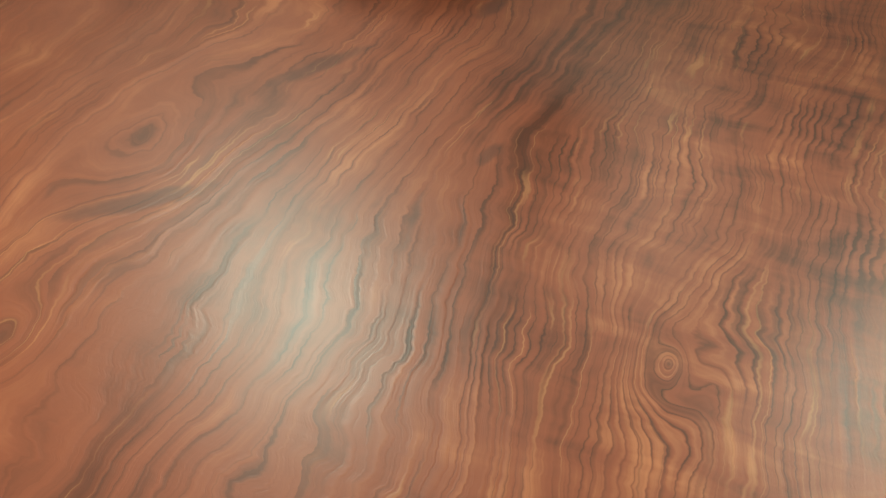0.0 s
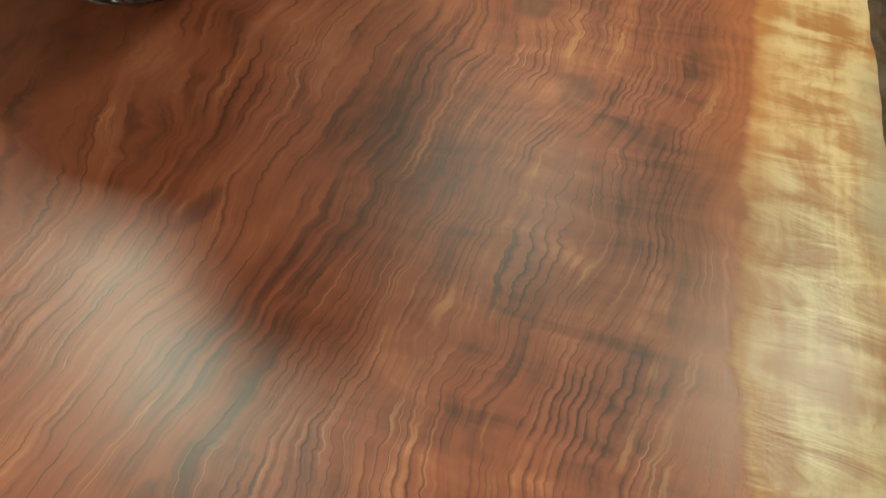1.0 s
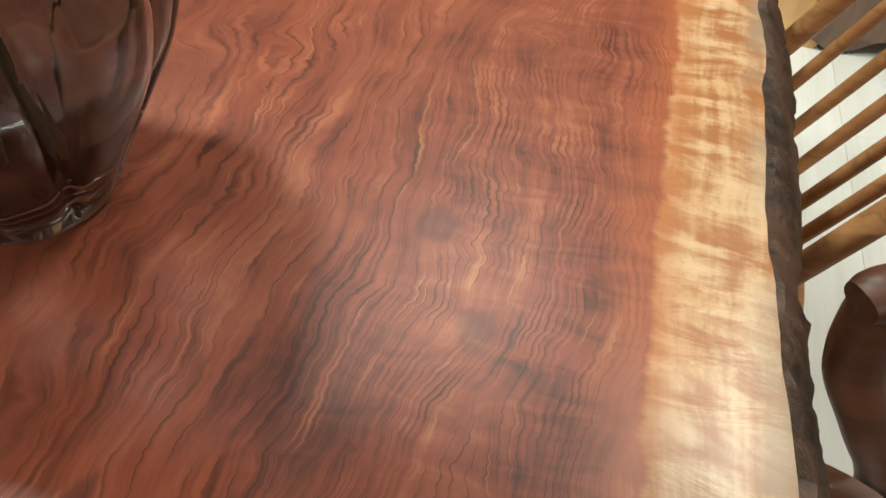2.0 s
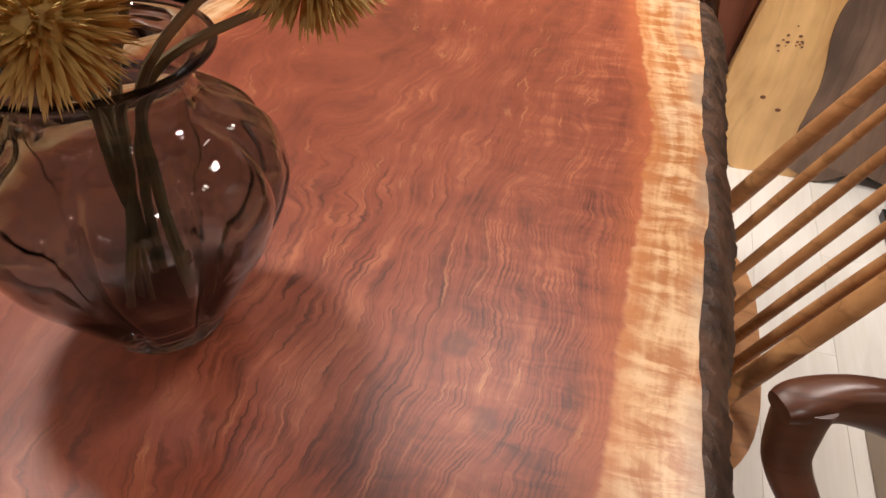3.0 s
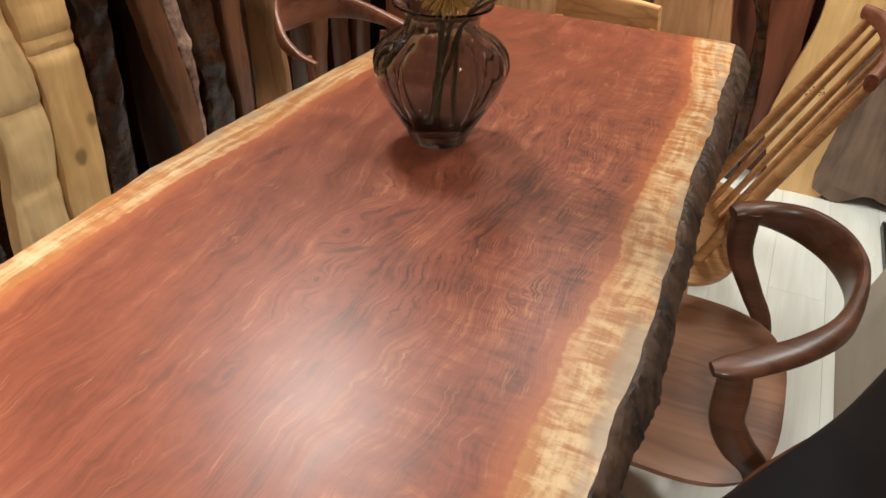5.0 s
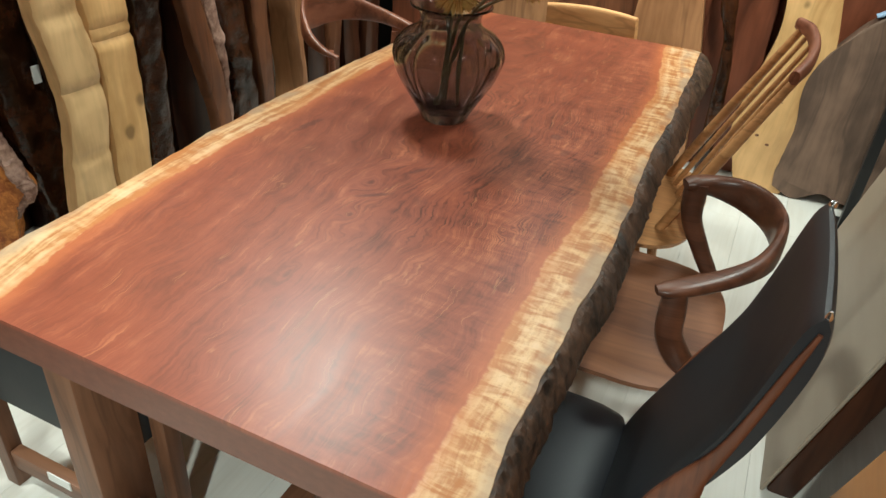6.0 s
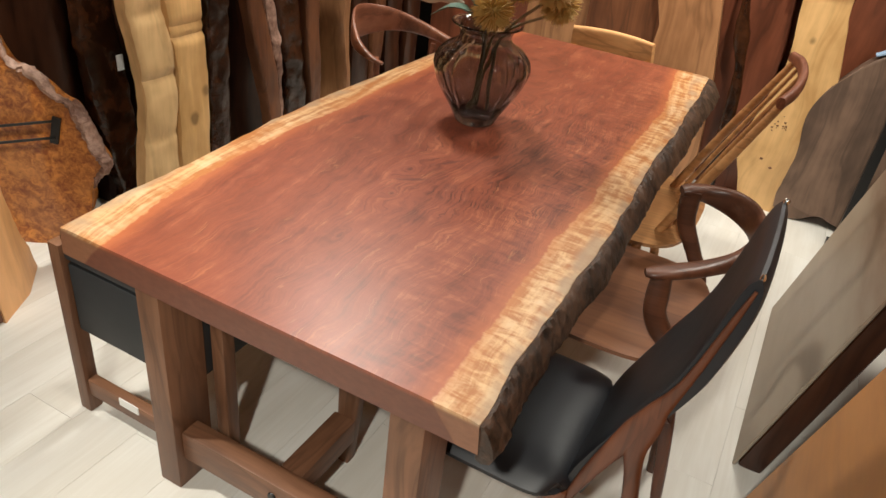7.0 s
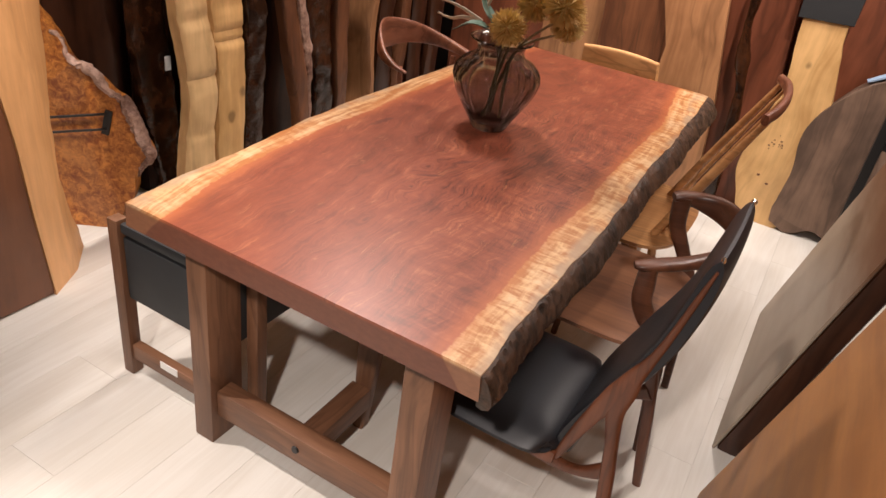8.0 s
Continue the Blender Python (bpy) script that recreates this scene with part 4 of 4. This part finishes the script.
def live_edge(front, depth, left, right, height, bulge, seed, fine, notches=()):
    """An upright slab seen on its live edge; left and right are (y, z) along its two outlines."""
    bm = bmesh.new()
    rows = []
    rings = 110
    ly, lz = zip(*sorted(left, key=lambda q: q[1]))
    ry, rz = zip(*sorted(right, key=lambda q: q[1]))
    outline = [(-1.0, 0.0), (-0.45, 0.0), (-0.14, 0.0), (-0.04, 0.05), (0.0, 0.16), (0.012, 0.34), (0.016, 0.5), (0.012, 0.66), (0.0, 0.84), (-0.04, 0.95), (-0.14, 1.0), (-0.45, 1.0), (-1.0, 1.0)]
    for i in range(rings + 1):
        z = height * i / rings
        a = sum(float(np.interp(z + d, lz, ly)) for d in (-0.05, 0, 0.05)) / 3 + 0.006 * noise.noise(Vector((seed, 2.0, z * 7)))
        b = sum(float(np.interp(z + d, rz, ry)) for d in (-0.05, 0, 0.05)) / 3 + 0.006 * noise.noise(Vector((seed, 8.0, z * 7)))
        out = bulge * noise.noise(Vector((seed, 31.0, z * 3.0)))
        for nz, nd in notches:
            out -= nd * math.exp(-((z - nz) / 0.012) ** 2)
        row = []
        for px_, py_ in outline:
            p = Vector((front + px_ * depth + (out if px_ > -0.3 else 0), a + (b - a) * py_, z))
            m = noise.noise_vector(Vector((p.x * 26 + seed, p.y * 26, z * 20))) * fine + noise.noise_vector(Vector((p.x * 60 + seed, p.y * 60, z * 48))) * fine * 0.5
            row.append(bm.verts.new((p.x + m.x, p.y + m.y, z)))
        rows.append(row)
    m = len(outline)
    for r0, r1 in zip(rows, rows[1:]):
        for j in range(m):
            bm.faces.new((r0[j], r0[(j + 1) % m], r1[(j + 1) % m], r1[j]))
    bm.faces.new(rows[0][::-1])
    bm.faces.new(rows[-1])
    return bm


# along the west side, seen on their live edges
WEST = [("gloss_bark", 2.0, [(0.776, 0.92), (0.766, 0.65), (0.802, 0.37), (0.852, 0.198)], [(0.902, 0.903), (0.925, 0.688), (0.935, 0.456), (0.927, 0.209)], (), "glossy blackish slab with lumpy bark edge"),
        ("olive", 2.2, [(0.816, 0.95), (0.842, 0.79), (0.875, 0.59), (0.843, 0.39), (0.824, 0.31)], [(0.966, 0.93), (0.98, 0.806), (1.016, 0.668), (1.012, 0.554), (0.992, 0.39), (0.988, 0.29)],
         ((0.87, 0.012), (0.645, 0.014), (0.61, 0.008), (0.42, 0.006)), "pale olive slab with a wavy notched edge"),
        ("yellow", 2.15, [(0.99, 0.93), (0.998, 0.82), (1.026, 0.69), (1.014, 0.53), (1.0, 0.3)], [(1.15, 0.905), (1.16, 0.776), (1.165, 0.636), (1.155, 0.444), (1.14, 0.29)],
         ((0.80, 0.009), (0.765, 0.011), (0.9, 0.005)), "yellowish slab with a wavy edge"),
        ("gloss_bark", 2.1, [(1.17, 0.9), (1.175, 0.67), (1.155, 0.31)], [(1.28, 0.87), (1.276, 0.63), (1.258, 0.30)], (), "dark slab with a dimpled glossy edge"),
        ("brown", 2.2, [(1.385, 0.86), (1.44, 0.6), (1.512, 0.33)], [(1.477, 0.86), (1.54, 0.57), (1.583, 0.34)], (), "brown slab with a leaning wavy edge"),
        ("pink_bark", 2.0, [(1.478, 0.86), (1.495, 0.75), (1.545, 0.585), (1.575, 0.45)], [(1.53, 0.85), (1.585, 0.66), (1.595, 0.572), (1.592, 0.45)], (), "narrow slab with pinkish rough bark"),
        ("gloss_bark", 2.2, [(1.55, 0.82), (1.618, 0.54), (1.61, 0.32)], [(1.708, 0.8), (1.73, 0.53), (1.755, 0.32)], (), "dark slab with a glossy knobbly edge"),
        ("brown", 2.1, [(1.745, 0.79), (1.768, 0.5), (1.785, 0.35)], [(1.846, 0.76), (1.855, 0.5), (1.86, 0.33)], (), "narrow brown upright slab")]
for k, (sm, sh, le, ri, cuts, lab) in enumerate(WEST):
    slab_thing(live_edge(-1.33 if k == 0 else -1.172, 0.055, le, ri, sh, 0.012, 3.7 * k + 1.1, 0.009 if "bark" in sm else 0.003, cuts), sm, lab)
ROW = [(-1.70, 0.80, 0.34, 0.15, 2.1, "deep", 0.02, 0.01, "dark brown slab with a smooth upright edge"),
       # these three are added to fill the shaded gaps between the slabs
       (-1.62, 1.06, 0.2, 0.15, 2.1, "deep", 0.02, 0.01, "upright slab with shade put into its dark brown"),
       (-1.50, 1.33, 0.34, 0.15, 2.2, "deep", 0.02, 0.01, "upright slab with shade put into its dark brown"),
       (-1.50, 1.72, 0.34, 0.15, 2.2, "deep", 0.02, 0.01, "upright slab with shade put into its dark brown"),
       # farther back, the weaker light is put into the deep brown
       (-1.38, 1.98, 0.13, 0.15, 2.2, "deep", 0.02, 0.01, "upright slab with shade put into its dark brown"),
       (-1.245, 2.06, 0.05, 0.15, 2.1, "tan", 0.04, 0.02, "narrow tan upright slab"),
       (-1.255, 2.19, 0.13, 0.15, 2.2, "deep", 0.04, 0.02, "upright slab with shade put into its dark brown"),
       (-1.245, 2.35, 0.08, 0.15, 2.1, "brown", 0.04, 0.02, "narrow brown upright slab"),
       (-1.255, 2.50, 0.14, 0.15, 2.2, "deep", 0.03, 0.02, "upright slab with shade put into its dark brown"),
       (-1.235, 2.67, 0.12, 0.15, 2.2, "deep", 0.03, 0.02, "upright slab with shade put into its dark brown"),
       (-1.80, 0.60, 0.18, 0.15, 2.2, "red", 0.02, 0.01, "red-brown upright slab")]
for k, (sx, sy, sw, sd, sh, sm, sway, bulge, lab) in enumerate(ROW):
    slab_thing(column(sx, sy, sw, sd, sh, sway, bulge, 3.7 * k + 40.1, 0.003), sm, lab)
tag = part("price_tag", box(-1.318, -1.312, 0.878, 0.903, 0.645, 0.699, 0), "label")
tagged(tag, "small white price tag stuck on a dark slab", "price tag")

# burl slab with a black bracket
burl = thing("burl_slab", "orange burl slab with a rough pinkish rim, leaning upright", "wood slab", "timber slabs stored upright")
part("burl_face", plate([(-0.08, 0.9), (0.0, 0.785), (0.05, 0.69), (0.112, 0.655), (0.18, 0.58), (0.226, 0.545), (0.268, 0.425), (0.3, 0.372), (0.3, 0.325), (0.245, 0.257), (0.228, 0.167), (0.168, 0.06), (0.1, 0.0), (-0.05, 0.0), (-0.2, 0.0), (-0.3, 0.3), (-0.25, 0.8)],
                        0.06, (-1.53, 0.58, 0), (0.85, 0.527, 0), (0, 0, 1), True, 130, 0.014), "burl", burl)
RIM = [(0.0, 0.79, 0.008), (0.055, 0.70, 0.014), (0.116, 0.66, 0.022), (0.188, 0.588, 0.028), (0.236, 0.545, 0.03), (0.275, 0.43, 0.028), (0.306, 0.373, 0.024), (0.306, 0.325, 0.018), (0.26, 0.26, 0.008)]
part("rough_rim", sweep([(-1.53 + 0.85 * q, 0.58 + 0.527 * q, z, 0.7 * r, r) for q, z, r in RIM], 110, 14, (0.527, -0.85, 0), 2, 0.022), "pink_bark", burl, "rough pinkish bark rim")
part("bracket", box(-0.014, 0.014, -0.006, 0.006, -0.05, 0.05, 0.003), "black", burl).matrix_basis = pose(-1.391, 0.655, 0.47, 0, 14, 32)
for dz in (0.0, -0.06):
    part("bar", sweep([(-1.39, 0.65, 0.505 + dz, 0.005, 0.005), (-1.62, 0.51, 0.455 + dz, 0.005, 0.005)], 4, 8), "black", burl)

# large slab with blond live edge in the corner
corner = thing("corner_slab", "tall brown slab with a broad blond live edge", "wood slab", "timber slabs stored upright")
part("heartwood", plate([(-0.75, 0.0), (0.228, 0.0), (0.199, 0.336), (0.185, 0.58), (0.164, 0.749), (0.099, 1.1), (0.06, 1.6), (0.019, 2.2), (-0.75, 2.2)], 0.09, (-1.19, 0.0, 0), (0, 1, 0), (0, 0, 1), False, 40, 0.004), "heart", corner)
edge_bm = bmesh.new()
er = []
for i in range(60):
    z = 2.2 * i / 59
    near_y = float(np.interp(z, [0, 0.336, 0.58, 0.749, 1.1, 2.2], [0.229, 0.2, 0.186, 0.165, 0.10, 0.02]))
    fx = float(np.interp(z, [0, 0.1, 0.2, 0.4, 0.7, 0.96, 2.2], [-1.39, -1.36, -1.333, -1.296, -1.318, -1.34, -1.34]))
    fy = float(np.interp(z, [0, 0.1, 0.2, 0.4, 0.7, 0.96, 2.2], [0.49, 0.455, 0.42, 0.37, 0.40, 0.43, 0.43]))
    w = 0.010 * noise.noise(Vector((5, 1, z * 4))) + 0.005 * noise.noise(Vector((5, 7, z * 13)))
    er.append([edge_bm.verts.new((-1.186, near_y, z)), edge_bm.verts.new((-1.186 + (fx + 1.186) * 0.4, near_y + (fy - near_y) * 0.55 + w, z)), edge_bm.verts.new((fx, fy + 1.4 * w, z)), edge_bm.verts.new((fx - 0.05, fy - 0.08, z)), edge_bm.verts.new((-1.3, near_y - 0.02, z))])
for r0, r1 in zip(er, er[1:]):
    for j in range(5):
        edge_bm.faces.new((r0[j], r0[(j + 1) % 5], r1[(j + 1) % 5], r1[j]))
edge_bm.faces.new(er[0]), edge_bm.faces.new(er[-1])
part("sapwood_edge", edge_bm, "blond", corner, "blond wavy sapwood edge")

# boards along the north side
NORTH = [([(-1.25, 0.0), (-0.62, 0.0), (-0.62, 2.3), (-1.25, 2.3)], 3.02, "red", "wide red-brown slab standing upright"),
         ([(-0.66, 0.0), (-0.1, 0.0), (-0.13, 0.9), (-0.1, 2.3), (-0.62, 2.3)], 2.98, "tan", "tan slab standing upright"),
         ([(-0.3, 0.0), (0.12, 0.0), (0.1, 0.7), (0.02, 1.0), (-0.03, 2.3), (-0.38, 2.3), (-0.3, 0.8)], 2.93, "brown", "dark brown slab standing upright"),
         ([(0.02, 0.0), (0.45, 0.0), (0.42, 0.35), (0.40, 0.55), (0.33, 0.95), (0.28, 1.3), (0.26, 2.3), (-0.06, 2.3), (0.0, 1.0), (0.08, 0.75)], 2.88, "tan", "light brown figured slab standing upright"),
         ([(0.34, 0.0), (0.70, 0.0), (0.66, 0.6), (0.66, 0.75), (0.62, 1.1), (0.66, 2.3), (0.22, 2.3), (0.3, 1.05)], 2.96, "red", "deep red-brown slab standing upright"),
         ([(0.5, 0.0), (1.6, 0.0), (1.6, 2.3), (0.5, 2.3)], 3.06, "red", "broad red-brown slab standing upright"),
         ([(1.62, 0.0), (2.6, 0.0), (2.6, 2.3), (1.62, 2.3)], 3.04, "brown", "broad brown slab standing upright")]
for k, (line, yy, mm, lab) in enumerate(NORTH):
    slab_thing(plate(line, 0.05, (0, yy, 0), (1, 0, 0), (0, 0, 1), False, 60, 0.0, 0, k), mm, lab)
slab_thing(sweep([(0.535, 2.86, 0.0, 0.03, 0.04), (0.52, 2.87, 0.45, 0.03, 0.04), (0.495, 2.875, 0.66, 0.022, 0.04), (0.465, 2.875, 0.79, 0.036, 0.04), (0.44, 2.88, 0.92, 0.018, 0.04), (0.435, 2.88, 1.06, 0.022, 0.04), (0.45, 2.88, 1.4, 0.03, 0.04), (0.44, 2.88, 2.2, 0.03, 0.04)], 60, 14, (0, 1, 0), 2.4, 0.006), "gloss_bark", "glossy dark live edge with a knob")
honey = thing("honey_slab", "honey-yellow wavy slab with a black cloth over its top", "wood slab", "timber slabs stored upright")
part("slab_face", plate([(0.79, 0.0), (0.9, 0.0), (0.915, 0.2), (0.9, 0.42), (0.925, 0.64), (0.885, 0.88), (0.86, 1.03), (0.87, 1.6), (0.64, 1.6), (0.665, 1.0), (0.69, 0.72), (0.64, 0.45), (0.615, 0.27), (0.65, 0.14), (0.70, 0.0)], 0.05, (0, 2.84, 0), (1, 0, 0), (0, 0, 1), True, 80, 0.003), "yellow", honey)
KNOT_X, KNOT_Z = 0.765, 0.43
knot_bm = bmesh.new()
bmesh.ops.create_uvsphere(knot_bm, u_segments=12, v_segments=8, radius=1.0)
knot_mesh = part("knot", knot_bm, "brown", honey, "small dark knot")
knot_rnd = random.Random(8)
for k in range(16):
    knot = knot_mesh if k == 0 else new("knot", knot_mesh.data)
    knot.parent = honey
    size = knot_rnd.uniform(0.0015, 0.004) if k < 14 else 0.006
    knot.matrix_basis = pose(KNOT_X + knot_rnd.gauss(0, 0.028), 2.8395, (KNOT_Z if k < 14 else KNOT_Z - 0.2) + knot_rnd.gauss(0, 0.016)) @ Matrix.Diagonal((size * 1.4, 0.0025, size, 1))
part("dark_cover", plate([(0.64, 1.035), (0.88, 1.045), (0.89, 1.62), (0.62, 1.62)], 0.075, (0, 2.825, 0), (1, 0, 0), (0, 0, 1), False), "drawer", honey, "black cover")
weathered = thing("weathered_slab", "rounded grey-brown weathered slab leaning upright", "wood slab", "timber slabs stored upright")
part("slab_face", plate([(0.86, 0.04), (0.95, 0.0), (1.05, 0.05), (1.14, 0.03), (1.3, 0.0), (1.5, 0.0), (1.52, 0.5), (1.45, 0.8), (1.25, 0.88), (1.08, 0.85), (0.93, 0.70), (0.85, 0.53), (0.87, 0.3), (0.85, 0.12)], 0.09, (0, 2.83, 0), (1, 0, 0), (0, 0, 1), True, 90, 0.012), "grey", weathered)
part("folded_cloth", sweep([(1.02, 2.86, 0.83, 0.03, 0.008), (1.1, 2.86, 0.872, 0.03, 0.01), (1.25, 2.86, 0.895, 0.03, 0.01)], 14, 10, (0, 0, 1), 2.4, 0.003), "blue", weathered, "pale blue cloth")

# steel rack
rack = thing("steel_rack", "black steel angle rack holding leaning slabs", "rack")
part("upright", box(1.135, 1.175, 2.56, 2.60, 0.0, 1.9, 0.003), "black", rack)
part("foot", box(1.12, 1.19, 2.05, 2.70, 0.0, 0.03, 0.003), "black", rack)
part("upright", box(2.0, 2.04, 2.56, 2.60, 0.0, 1.9, 0.003), "black", rack)
part("cross_bar", box(1.176, 1.999, 2.565, 2.595, 0.62, 0.66, 0.003), "black", rack)

# slabs leaning along the east side
tilt_up = (0.229, 0, 0.9734)
lean_a = thing("leaning_slab", "leaning slab with a matt drab face and dark raw edge", "wood slab", "slabs leaning along the aisle")
part("slab_face", plate([(0.995, 0.0), (1.94, 0.0), (1.95, 0.5), (1.92, 1.1), (1.9, 1.9), (0.995, 1.9)], -0.012, (0.972, 0, 0.0), (0, 1, 0), tilt_up, False), "drab", lean_a)
part("raw_edge", plate([(1.0, 0.0), (1.93, 0.0), (1.93, 1.9), (1.0, 1.9)], -0.068, (0.9855, 0, 0.0), (0, 1, 0), tilt_up, False, 40, 0.0), "deep", lean_a, "dark brown sawn edge")
lean_b = thing("leaning_slab", "broad leaning amber-brown slab with soft grain", "wood slab", "slabs leaning along the aisle")
part("slab_face", plate([(-0.9, 0.0), (0.58, 0.0), (0.70, 0.012), (0.745, 0.03), (0.735, 0.3), (0.715, 0.6), (0.70, 0.9), (0.68, 1.9), (-0.9, 1.9)], -0.055, (0.975, 0, 0.0), (0, 1, 0), tilt_up, False), "amber", lean_b)

# ---- floor planks ----
plank_bm = box(-0.0897, 0.0897, -0.5997, 0.5997, -0.012, 0.0, 0.0004, 1)
first = part("plank", plank_bm, "plank", floor, smooth=False)
rnd = random.Random(4)
used = False
column_x = x0 + 0.09
while column_x < x1 + 0.05:
    at = y0 - 1.2 + rnd.choice((0.3, 0.7, 1.1)) + rnd.uniform(-0.05, 0.05)
    while at < y1:
        a, b = max(at, y0), min(at + 1.2, y1)
        at += 1.2
        if b - a < 0.03:
            continue
        piece = first if not used else new("plank", first.data)
        used = True
        piece.parent = floor
        piece.matrix_basis = pose(column_x, (a + b) / 2, 0) @ Matrix.Diagonal((1, (b - a) / 1.2, 1, 1))
    column_x += 0.18
